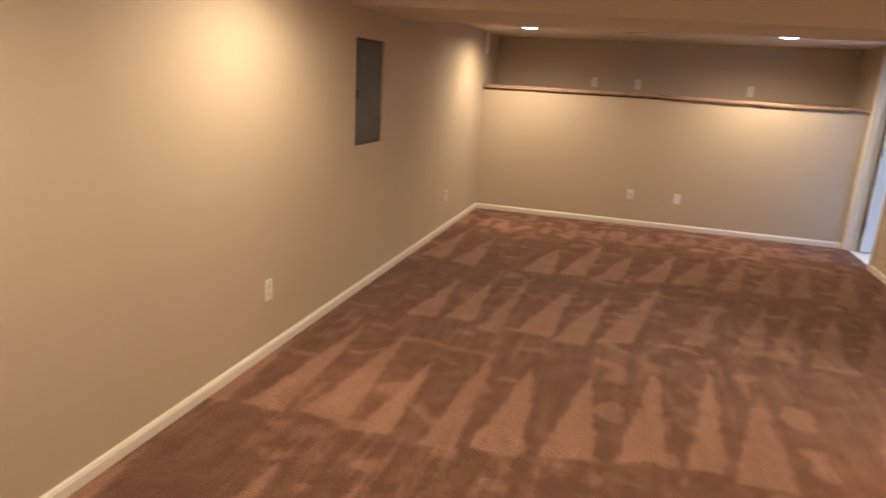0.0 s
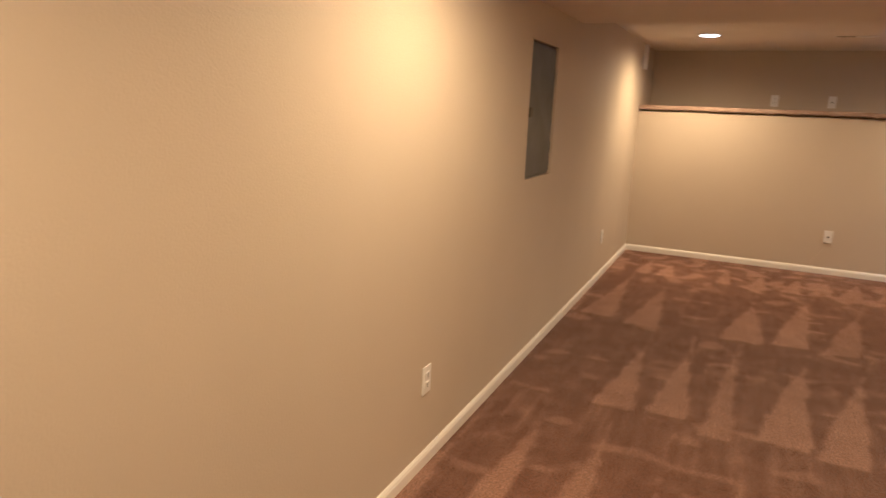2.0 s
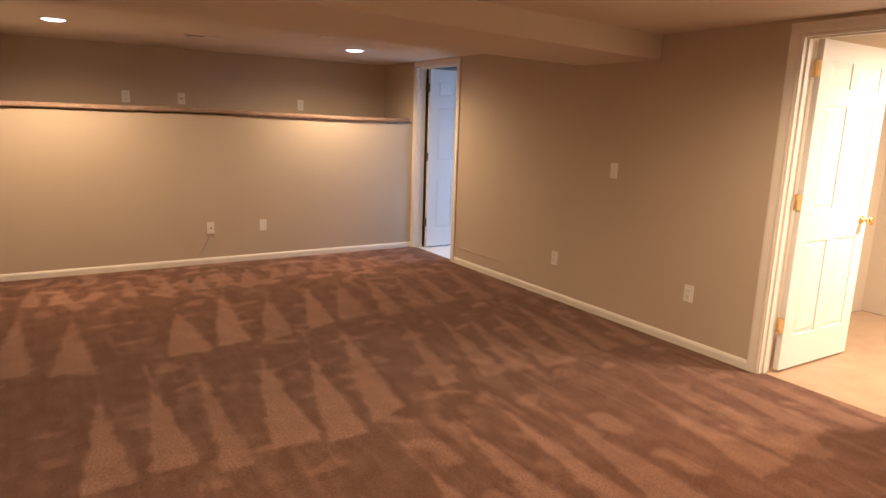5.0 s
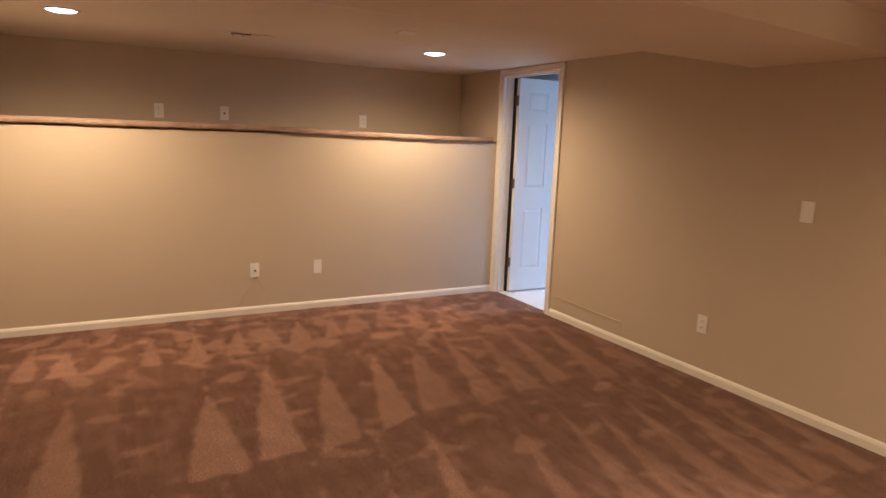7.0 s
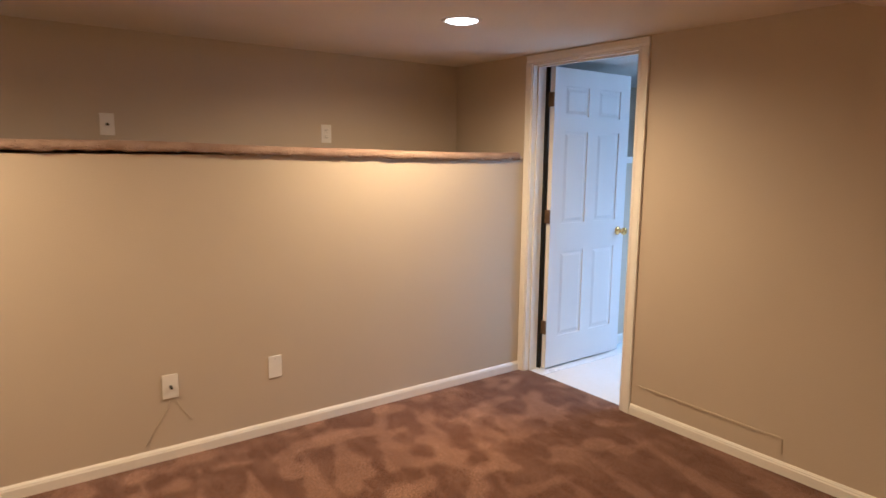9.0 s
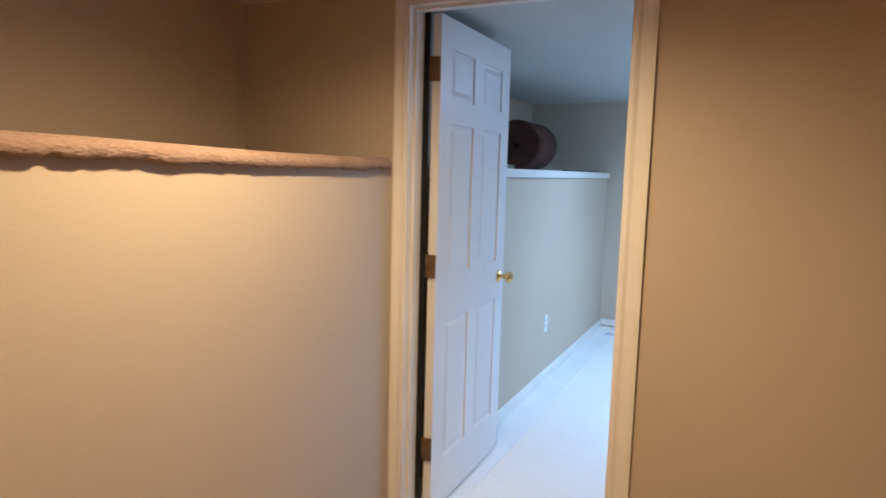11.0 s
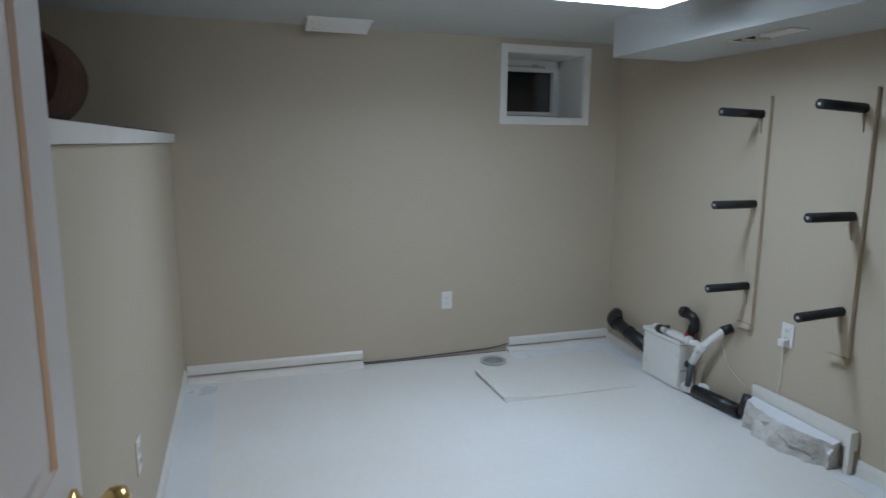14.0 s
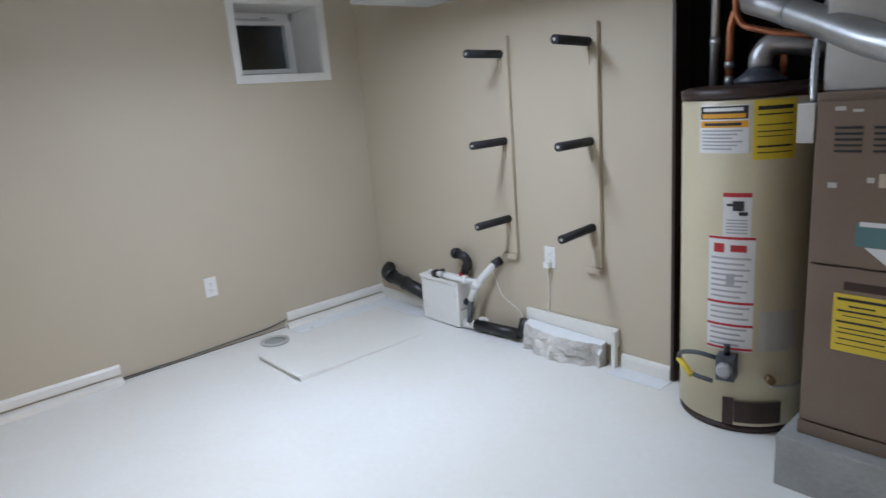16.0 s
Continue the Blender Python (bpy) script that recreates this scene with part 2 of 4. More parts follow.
def thing(name, label, category, m=None, group="", kind=""):
    ob = new(name)
    ob.empty_display_size = 0.05
    if m is not None:
        ob.matrix_basis = m
    return tagged(ob, label, category, group, kind)


def structure(name, bm, material, label):
    return tagged(part(name, bm, material), label, name.split("_")[0], kind="structure")


def boxes(*dims):
    bm = bmesh.new()
    for d in dims:
        box(bm, *d)
    return bm


# ---------------------------------------------------------------- structure
D1A, D1B, D1H = 7.137, 7.955, 2.03      # doorway to the utility room
D2A, D2B, D2H = 2.885, 3.685, 1.985      # doorway to the lit hall
PA, PB, PZA, PZB = 4.37, 4.88, 1.045, 1.778   # niche of the breaker panel
WA, WB, WZA, WZB = 5.415, 5.98, 1.58, 2.0  # window opening

structure("wall_west", boxes((WEST - 0.16, WEST, FRONT, PA, 0, TOP), (WEST - 0.16, WEST, PB, BACK, 0, TOP), (WEST - 0.16, WEST, PA, PB, 0, PZA), (WEST - 0.16, WEST, PA, PB, PZB, TOP), (WEST - 0.16, WEST - 0.10, PA, PB, PZA, PZB)), PAINT, "beige painted drywall with orange peel texture")
structure("wall_north_low", boxes((WEST, EAST, LEDGE, BACK + 0.12, 0, 1.44)), PAINT, "beige half-height wall below a carpeted ledge")
structure("wall_north_high", boxes((WEST - 0.12, EAST, BACK, BACK + 0.12, 1.44, TOP)), PAINT, "beige recessed wall above the carpeted ledge")
structure("wall_south", boxes((WEST - 0.12, EAST_FAR, FRONT - 0.12, FRONT, 0, TOP)), PAINT, "plain beige wall behind the walker")
structure("wall_partition", boxes(
    (EAST, EAST_FAR, FRONT, D2A, 0, TOP), (EAST, EAST_FAR, D2A, D2B, D2H, TOP), (EAST, EAST_FAR, D2B, D1A, 0, TOP),
    (EAST, EAST_FAR, D1A, D1B, D1H, TOP), (EAST, EAST_FAR, D1B, BACK + 0.12, 0, TOP)), PAINT, "beige partition wall with two doorways")
structure("wall_ledge_utility", boxes((EAST_FAR, FAR, LEDGE, BACK + 0.12, 0, 1.40)), PAINT, "beige half wall below a white ledge")
structure("wall_ledge_back", boxes((EAST_FAR, FAR, BACK, BACK + 0.12, 1.40, TOP)), PAINT, "beige wall behind the white ledge")
structure("wall_far", boxes(
    (FAR, FAR + 0.42, 4.9, WA, 0, TOP), (FAR, FAR + 0.42, WB, BACK + 0.12, 0, TOP),
    (FAR, FAR + 0.42, WA, WB, 0, WZA), (FAR, FAR + 0.42, WA, WB, WZB, TOP)), PAINT, "beige painted wall with a small deep window")
structure("wall_racks", boxes((5.0, FAR, SOUTH - 0.12, SOUTH, 0, TOP)), PAINT, "beige painted wall carrying two peg racks")
# alcove darkness is put into the lining's colour
structure("wall_alcove", boxes((5.0, 5.1, 4.4, SOUTH - 0.12, 0, TOP), (EAST_FAR, 5.1, 4.3, 4.4, 0, TOP)), UNLIT_DARK, "closet lining behind the heater, coloured near black to look unlit")
structure("wall_hall", boxes((EAST_FAR, 5.6, 4.1, 4.2, 0, TOP), (5.6, 5.72, 1.5, 4.2, 0, TOP), (EAST_FAR, 5.6, 1.4, 1.5, 0, TOP)), PAINT, "plain walls of a lit hall")

structure("ceiling_north", prism(bmesh.new(), [(6.12, CEIL), (BACK, CEIL), (BACK, TOP), (6.12, TOP)], WEST, EAST), CEILING, "cream ceiling above the ledge")
SOFFIT_W, SOFFIT_E = 4.3, 4.64     # the soffit's front edge runs askew and dips to the east


def build_soffit():
    bm = bmesh.new()
    ends = []
    for x, y, z in ((WEST, SOFFIT_W, 1.955), (EAST, SOFFIT_E, 1.905)):
        ends.append([bm.verts.new((x, a, h)) for a, h in ((y, z), (5.4, z + 0.006), (6.05, CEIL - 0.028), (6.12, CEIL), (6.12, TOP), (y, TOP))])
    p, q = ends
    for i in range(6):
        bm.faces.new((p[i], p[(i + 1) % 6], q[(i + 1) % 6], q[i]))
    bm.faces.new(p[::-1])
    bm.faces.new(q)
    structure("ceiling_soffit", bm, CEILING, "dropped soffit with a sloping back")


build_soffit()
front = bmesh.new()
low, high = [[front.verts.new((x, y, z)) for x, y in ((WEST, FRONT), (EAST, FRONT), (EAST, SOFFIT_E), (WEST, SOFFIT_W))] for z in (CEIL_F, TOP)]
for i in range(4):
    front.faces.new((low[i], low[(i + 1) % 4], high[(i + 1) % 4], high[i]))
front.faces.new(low)
front.faces.new(high)
structure("ceiling_front", front, CEILING, "cream ceiling of the carpeted room")
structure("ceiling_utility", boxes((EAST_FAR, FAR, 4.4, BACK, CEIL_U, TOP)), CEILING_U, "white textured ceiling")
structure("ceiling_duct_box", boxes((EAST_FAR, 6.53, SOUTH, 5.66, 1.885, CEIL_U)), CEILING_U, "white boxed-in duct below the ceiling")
structure("ceiling_hall", boxes((EAST_FAR, 5.6, 1.5, 4.1, 2.06, TOP)), CEILING, "plain hall ceiling")

structure("floor_utility", boxes((EAST + 0.02, FAR, 4.4, 7.82, -0.12, -0.004)), EPOXY, "white painted concrete floor, slightly stained")
structure("floor_border", boxes((EAST + 0.045, FAR, 7.82, LEDGE, -0.12, -0.0005)), BORDER, "glossy white painted border strip")
structure("floor_border_far", boxes((FAR - 0.17, FAR, SOUTH, 5.93, -0.12, -0.0005)), BORDER, "glossy white painted border strip")
structure("floor_border_racks", boxes((6.68, FAR - 0.17, SOUTH, 5.27, -0.12, -0.0008), (4.99, 5.28, SOUTH, 5.25, -0.12, -0.0008)), BORDER, "glossy white painted border strip")
structure("floor_hall", boxes((EAST - 0.01, 5.6, 1.5, 4.1, -0.12, -0.003)), TAN_FLOOR, "tan hall floor")


def smooth(a, b, x):
    u = min(1, max(0, (x - a) / (b - a)))
    return u * u * (3 - 2 * u)


def hashed(a, b):
    return (math.sin(a * 127.1 + b * 311.7) * 43758.5453) % 1.0


NAP_ROWS = [(-1.4, 1.05, 0.30, 0.1), (0.0, 1.1, 0.27, 0.0), (1.38, 1.05, 0.29, 0.1), (2.77, 1.02, 0.275, 0.08), (4.17, 1.05, 0.255, 0.03), (5.57, 1.16, 0.30, 0.03), (7.03, 0.55, 0.24, 0.0)]


def yb_of(y):
    """The foot of the vacuumed row that y falls in."""
    return max([row[0] for row in NAP_ROWS if row[0] <= y], default=NAP_ROWS[0][0])


def nap(x, y):
    wob = noise.noise((x * 5, y * 5, 3.1)) * 0.014 + noise.noise((x * 17, y * 17, 1.7)) * 0.007
    lit = 0.0
    for k, (base, length, pitch, off) in enumerate(NAP_ROWS):
        yb = base + 0.22 * smooth(0.9, 1.7, x)
        if not (yb - 0.3 < y < yb + length + 0.3):
            continue
        lean = 0.04 + 0.22 * smooth(0.2, 1.6, x) if base > 3.5 else 0.02 + 0.1 * smooth(0.5, 2, x)
        xs = (x + wob - off - lean * (y - yb)) / pitch
        c = math.floor(xs)
        u = xs - c - 0.5 + (hashed(c, k) - 0.5) * 0.26
        yj = yb + (hashed(c, k + 20) - 0.5) * 0.13 + noise.noise((x * 9, k, 0)) * 0.02
        ln = length * (0.78 + 0.34 * hashed(c, k + 40))
        v = (y + wob - yj) / ln
        half = 0.5 * (0.55 + 0.42 * hashed(c, k + 60)) * max(0, 1 - v) ** 0.85
        if v < 0 or (k == 4 and x < -0.24) or hashed(c, k + 99) > 0.93:
            continue
        half += noise.noise((x * 21, y * 13, 15)) * 0.05
        edge = smooth(-0.045, 0.045, half - abs(u)) * smooth(0, 0.02, v)
        lit = max(lit, edge * (0.72 + 0.28 * hashed(c, k + 80)))
    comb = 1 - smooth(0.0, 0.5, abs(y - yb_of(y) - 1.2)) if y < 4.2 else 0.0
    streak = comb * smooth(0.1, 0.5, noise.noise((x * 30, y * 1.1, 4))) * 0.28 + noise.noise((x * 16, y * 1.8, 7)) * 0.16 + noise.noise((x * 42, y * 3.5, 8)) * 0.14
    rough = smooth(-0.1, 0.35, noise.noise((x * 1.7, y * 1.7, 9))) * (noise.noise((x * 12, y * 7, 5)) * 0.45 + noise.noise((x * 27, y * 14, 6)) * 0.25)
    calm = 1 - 0.45 * smooth(1.2, 2.6, x)
    blot = smooth(0.05, 0.3, noise.noise((x * 6, y * 6, 2))) * smooth(6.6, 7.0, y) * 0.6
    scuff = smooth(0.3, 0.42, noise.noise((x * 4.5, y * 7, 12))) * 0.4
    return max(0.0, min(1.0, 0.10 + 0.74 * calm * lit + streak + rough + (blot + scuff) * (1 - lit)))


def build_carpet():
    step, x1 = 0.02, EAST + 0.05
    nx, ny = int((x1 - WEST) / step) + 1, int((LEDGE - FRONT) / step) + 1
    xs = [WEST + (x1 - WEST) * i / (nx - 1) for i in range(nx)]
    ys = [FRONT + (LEDGE - FRONT) * j / (ny - 1) for j in range(ny)]
    verts, vals = [], []
    for y in ys:
        for x in xs:
            verts.append((x, y, 0.0 if x < EAST else -0.002))
            vals.append(nap(x, y))
    faces = [(j * nx + i, j * nx + i + 1, (j + 1) * nx + i + 1, (j + 1) * nx + i) for j in range(ny - 1) for i in range(nx - 1)
             if xs[i] < EAST - 0.02 or (D1A < ys[j] < D1B) or (D2A < ys[j] < D2B)]
    me = bpy.data.meshes.new("floor_carpet")
    me.from_pydata(verts, [], faces)
    at = me.attributes.new("nap", "FLOAT", "POINT")
    at.data.foreach_set("value", vals)
    me.materials.append(CARPET)
    tagged(new("floor_carpet", me), "brown cut-pile carpet with triangular vacuum marks", "carpet", kind="structure")


build_carpet()
structure("floor_slab", boxes((WEST - 0.2, EAST - 0.05, FRONT - 0.2, BACK, -0.2, -0.03)), CONC, "concrete slab below the carpet")

# baseboards: a moulded section, its foot on the floor
def base_section(face, sign, h=0.062):
    return [(face, 0), (face + sign * 0.013, 0), (face + sign * 0.013, h * 0.68), (face + sign * 0.010, h * 0.78), (face + sign * 0.010, h * 0.84), (face + sign * 0.005, h * 0.95), (face + sign * 0.003, h), (face, h)]


structure("baseboard_west", prism(bmesh.new(), base_section(WEST, 1), FRONT, LEDGE, "y"), TRIM, "white moulded baseboard")
structure("baseboard_north", prism(bmesh.new(), base_section(LEDGE, -1), WEST + 0.013, EAST - 0.016, "x"), TRIM, "white moulded baseboard")
structure("baseboard_east", prism(bmesh.new(), base_section(EAST, -1), D2B + 0.065, D1A - 0.066, "y"), TRIM, "white moulded baseboard")
structure("baseboard_front", prism(bmesh.new(), base_section(EAST, -1), FRONT, D2A - 0.065, "y"), TRIM, "white moulded baseboard")
structure("baseboard_ledge_utility", prism(bmesh.new(), base_section(LEDGE, -1, 0.075), EAST_FAR, FAR, "x"), TRIM, "white baseboard on the half wall")


def far_baseboard(y0, y1):
    bm = prism(bmesh.new(), [(FAR - 0.0005, 0.040), (FAR - 0.014, 0.040), (FAR - 0.014, 0.080), (FAR - 0.006, 0.092), (FAR - 0.0005, 0.094)], y0, y1, "y")
    prism(bm, [(FAR - 0.0005, -0.004), (FAR - 0.060, -0.004), (FAR - 0.054, 0.012), (FAR - 0.030, 0.024), (FAR - 0.0005, 0.027)], y0, y1 + 0.02 if y1 < 7 else y1, "y")
    structure("baseboard_far", bm, TRIM, "loose white baseboard with a painted foot")


far_baseboard(6.935, LEDGE - 0.014)
far_baseboard(SOUTH + 0.002, 5.91)
structure("baseboard_racks", prism(bmesh.new(), base_section(SOUTH, 1, 0.07), 5.0, 5.26, "x"), TRIM, "short white baseboard beside the heater")
structure("baseboard_corner", prism(bmesh.new(), base_section(SOUTH, 1, 0.07), 6.66, FAR - 0.014, "x"), TRIM, "white baseboard in the corner")


# door casings and jambs
def casing_run(bm, a, b, h, x, sign, w=0.062):
    """A moulded casing round an opening in an x-facing wall."""
    def leg(y_in, y_out, z1):
        n = 5
        prof = [(0.0, 0.009), (0.12, 0.013), (0.3, 0.010), (0.55, 0.013), (0.8, 0.017), (1.0, 0.016)]
        for (u0, d0), (u1, d1) in zip(prof, prof[1:]):
            ya, yb = y_in + (y_out - y_in) * u0, y_in + (y_out - y_in) * u1
            v = [bm.verts.new(p) for p in ((x + sign * d0, ya, 0), (x + sign * d1, yb, 0), (x + sign * d1, yb, z1), (x + sign * d0, ya, z1))]
            bm.faces.new(v)
        for u, d in (prof[0], prof[-1]):
            y = y_in + (y_out - y_in) * u
            v = [bm.verts.new(p) for p in ((x, y, 0), (x + sign * d, y, 0), (x + sign * d, y, z1), (x, y, z1))]
            bm.faces.new(v)
        v = [bm.verts.new(p) for p in ((x, y_in, z1), (x + sign * 0.009, y_in, z1), (x + sign * 0.016, y_out, z1), (x, y_out, z1))]
        bm.faces.new(v)
    leg(a + 0.004, a - w, h)
    leg(b - 0.004, min(b + w, LEDGE - 0.002), h)
    prism(bm, [(x, h - 0.004), (x + sign * 0.009, h - 0.004), (x + sign * 0.013, h + 0.004), (x + sign * 0.010, h + 0.018), (x + sign * 0.013, h + 0.034), (x + sign * 0.017, h + 0.048), (x + sign * 0.016, min(h + w, 2.078)), (x, min(h + w, 2.078))],
          a - w, min(b + w, LEDGE - 0.002), "y")


def doorway(tag, a, b, h):
    bm = bmesh.new()
    casing_run(bm, a, b, h, EAST, -1)
    casing_run(bm, a, b, h, EAST_FAR, 1)
    structure("trim_casing_" + tag, bm, TRIM, "white moulded door casing")
    j = boxes((EAST - 0.002, EAST_FAR + 0.002, a, a + 0.012, 0, h - 0.012), (EAST - 0.002, EAST_FAR + 0.002, b - 0.012, b, 0, h - 0.012), (EAST - 0.002, EAST_FAR + 0.002, a, b, h - 0.012, h),
              (EAST + 0.035, EAST + 0.068, a + 0.012, a + 0.022, 0, h - 0.022), (EAST + 0.035, EAST + 0.068, b - 0.022, b - 0.012, 0, h - 0.022), (EAST + 0.035, EAST + 0.068, a + 0.012, b - 0.012, h - 0.022, h - 0.012))
    structure("trim_jamb_" + tag, j, TRIM, "white door jamb with stop")


doorway("utility", D1A, D1B, D1H)
doorway("hall", D2A, D2B, D2H)


def panel_door(name, label, m, w, h, hinge_mat):
    """A six-panel door; local x runs from hinge to latch, y is the thickness, hinge edge at x = 0."""
    t = 0.035
    d = thing(name, label, "door", m, kind="structure")
    part("core", boxes((0.004, w - 0.004, 0.007, t - 0.007, 0.004, h - 0.004)), DOORW, d)
    st, mid = 0.105, 0.10
    rails = [(0, 0.21), (0.80, 0.99), (1.60, 1.70), (h - 0.115, h)]
    for a, b in ((0, st), (w / 2 - mid / 2, w / 2 + mid / 2), (w - st, w)):
        part("stile", boxes((a, b, 0, t, 0, h)), DOORW, d)
    for a, b in rails:
        part("rail", boxes((st, w / 2 - mid / 2, 0, t, a, b)), DOORW, d)
        part("rail", boxes((w / 2 + mid / 2, w - st, 0, t, a, b)), DOORW, d)
    for (_, za), (zb, _) in zip(rails, rails[1:]):
        for xa, xb in ((st, w / 2 - mid / 2), (w / 2 + mid / 2, w - st)):
            pb = bmesh.new()
            for y0, y1 in ((0.007, 0.0015), (t - 0.007, t - 0.0015)):
                o = [pb.verts.new(p) for p in ((xa + 0.014, y0, za + 0.014), (xb - 0.014, y0, za + 0.014), (xb - 0.014, y0, zb - 0.014), (xa + 0.014, y0, zb - 0.014))]
                i = [pb.verts.new(p) for p in ((xa + 0.034, y1, za + 0.034), (xb - 0.034, y1, za + 0.034), (xb - 0.034, y1, zb - 0.034), (xa + 0.034, y1, zb - 0.034))]
                for k in range(4):
                    pb.faces.new((o[k], o[(k + 1) % 4], i[(k + 1) % 4], i[k]))
                pb.faces.new(i)
            part("panel", pb, DOORW, d)
    for z in (0.285, 1.04, 1.80):
        hb = boxes((-0.0025, 0.0, 0.002, t - 0.002, z - 0.045, z + 0.045))
        tube(hb, [(-0.006, t + 0.004, z - 0.047), (-0.006, t + 0.004, z + 0.047)], 0.006, 10)
        box(hb, -0.014, -0.0115, -0.004, t, z - 0.045, z + 0.045)
        part("hinge", hb, hinge_mat, d, "worn brass hinge")
    for s, y in ((-1, 0.0), (1, t)):
        kb = bmesh.new()
        lathe(kb, [(0.031, 0), (0.031, 0.004), (0.022, 0.010), (0.011, 0.014), (0.010, 0.030), (0.016, 0.036), (0.026, 0.046), (0.028, 0.056), (0.025, 0.066), (0.014, 0.072)], 28,
              pose(w - 0.065, y, 0.905, 90 if s < 0 else -90))
        part("knob", kb, BRASS, d, "polished brass knob")
    return d


panel_door("door_utility", "white six-panel door standing open into the utility room", pose(3.552, 7.880, 0.012, 0, 0, 0.6), 0.775, 2.005, BRONZE)
panel_door("door_hall", "white six-panel door standing open into a lit hall", pose(3.552, 3.63, 0.012, 0, 0, -1), 0.775, 1.96, BRASS)


# window, deep in the far wall
def build_window():
    w = thing("window_utility", "small white basement window, dark outside, in a deep white reveal", "window", kind="structure")
    part("reveal", boxes((FAR + 0.001, FAR + 0.36, WA, WA + 0.008, WZA, WZB), (FAR + 0.001, FAR + 0.36, WB - 0.008, WB, WZA, WZB), (FAR + 0.001, FAR + 0.36, WA + 0.008, WB - 0.008, WZA, WZA + 0.008), (FAR + 0.001, FAR + 0.36, WA + 0.008, WB - 0.008, WZB - 0.008, WZB)), TRIM, w)
    k = 0.042
    part("trim", boxes((FAR - 0.014, FAR - 0.0005, WA - k, WA + 0.004, WZA - k, WZB + k), (FAR - 0.014, FAR - 0.0005, WB - 0.004, WB + k, WZA - k, WZB + k), (FAR - 0.013, FAR - 0.0005, WA + 0.004, WB - 0.004, WZA - k, WZA + 0.004), (FAR - 0.013, FAR - 0.0005, WA + 0.004, WB - 0.004, WZB - 0.004, WZB + k)), TRIM, w)
    a, b, c, e = WA + 0.008, WB - 0.008, WZA + 0.008, WZB - 0.008
    x = FAR + 0.33
    part("window_frame", boxes((x, x + 0.05, a, a + 0.022, c, e), (x, x + 0.05, b - 0.022, b, c, e), (x, x + 0.05, a, b, c, c + 0.022), (x, x + 0.05, a, b, e - 0.05, e)), PLASTIC, w)
    part("sash", boxes((x - 0.012, x + 0.03, a + 0.026, a + 0.056, c + 0.024, e - 0.052), (x - 0.012, x + 0.03, b - 0.056, b - 0.026, c + 0.024, e - 0.052), (x - 0.012, x + 0.03, a + 0.056, b - 0.056, c + 0.024, c + 0.05), (x - 0.012, x + 0.03, a + 0.056, b - 0.056, e - 0.078, e - 0.052)), PLASTIC, w)
    lb = boxes((x - 0.03, x - 0.001, 5.60, 5.64, e - 0.052, e - 0.03), (x - 0.03, x - 0.001, 5.86, 5.89, e - 0.052, e - 0.03))
    tube(lb, [(x - 0.022, 5.55, e - 0.045), (x - 0.022, 5.90, e - 0.045)], 0.006, 8)
    part("latch", lb, DUCT, w)
    g = part("pane", boxes((x + 0.012, x + 0.018, a + 0.05, b - 0.05, c + 0.045, e - 0.07)), GLASS, w, "dark night glass")
    g.visible_shadow = False


build_window()
structure("backdrop_window_well", boxes((8.35, 8.4, 4.9, 6.6, 0.9, 2.6)), UNLIT_DARK, "dark window well at night")

random.seed(12)
for k in range(6):
    far_light = part("distant_light", lathe(bmesh.new(), [(0.004, -0.006), (0.009, 0), (0.004, 0.006)], 10), TOWN, m=pose(8.34, 5.52 + 0.075 * k + random.uniform(-0.02, 0.02), 1.71 + random.uniform(-0.008, 0.012)))
    tagged(far_light, "small warm light glowing in the night outside", "light", group="distant lights")

# the ledges
def build_ledge_carpet():
    bm, rings = bmesh.new(), []
    n = 420
    for i in range(n + 1):
        x = WEST + 0.001 + (EAST - WEST - 0.07) * i / n
        sag = noise.noise((x * 1.3, 0, 4)) * 0.006 + 0.029 - 0.029 * smooth(0.3, 0.95, i / n)
        rag = noise.noise((x * 9, 0, 1)) * 0.008 + noise.noise((x * 34, 0, 2)) * 0.009
        fz = noise.noise((x * 22, 1, 6)) * 0.007
        prof = [(BACK - 0.001, 1.468), (8.3, 1.464 + sag * 0.6), (8.05, 1.466 + sag), (8.0, 1.468 + sag), (7.988 - fz, 1.464 + sag), (7.976 - fz, 1.455 + sag), (7.971 - fz, 1.447 + sag), (7.972 - fz, 1.429 + sag + rag), (7.984, 1.423 + sag + rag), (7.998, 1.427 + sag + rag)]
        rings.append([bm.verts.new((x, y, z)) for y, z in prof])
    for a, b in zip(rings, rings[1:]):
        for k in range(len(a) - 1):
            bm.faces.new((a[k], b[k], b[k + 1], a[k + 1])).smooth = True
    bm.faces.new(rings[0])
    bm.faces.new(rings[-1][::-1])
    structure("trim_ledge_carpet", bm, LEDGE_CARPET, "tan carpet offcut with a ragged edge covering the ledge")


build_ledge_carpet()
# added black strip: blocks the bright gap at the hinges so it looks shaded
structure("trim_door_seal", boxes((3.5475, 3.556, 7.928, 7.998, 0.0, 2.03)), BLACK, "black strip added to darken the gap behind the hinge edge")
structure("trim_ledge_cap", bev(boxes((EAST_FAR + 0.001, FAR - 0.001, LEDGE - 0.022, BACK - 0.001, 1.402, 1.45)), 0.004), TRIM, "white painted ledge cap")
structure("trim_alcove_edge", boxes((4.985, 4.999, SOUTH - 0.12, SOUTH + 0.004, 0, CEIL_U)), WOOD, "dark brown wooden edge of the heater alcove")

# ---------------------------------------------------------------- carpeted room: fixtures
def face_pose(x, y, z, facing):
    """Local x across, z up, and -y out of the wall."""
    return pose(x, y, z, 0, 0, {"n": 0, "w": -90, "e": 90, "s": 180}[facing])


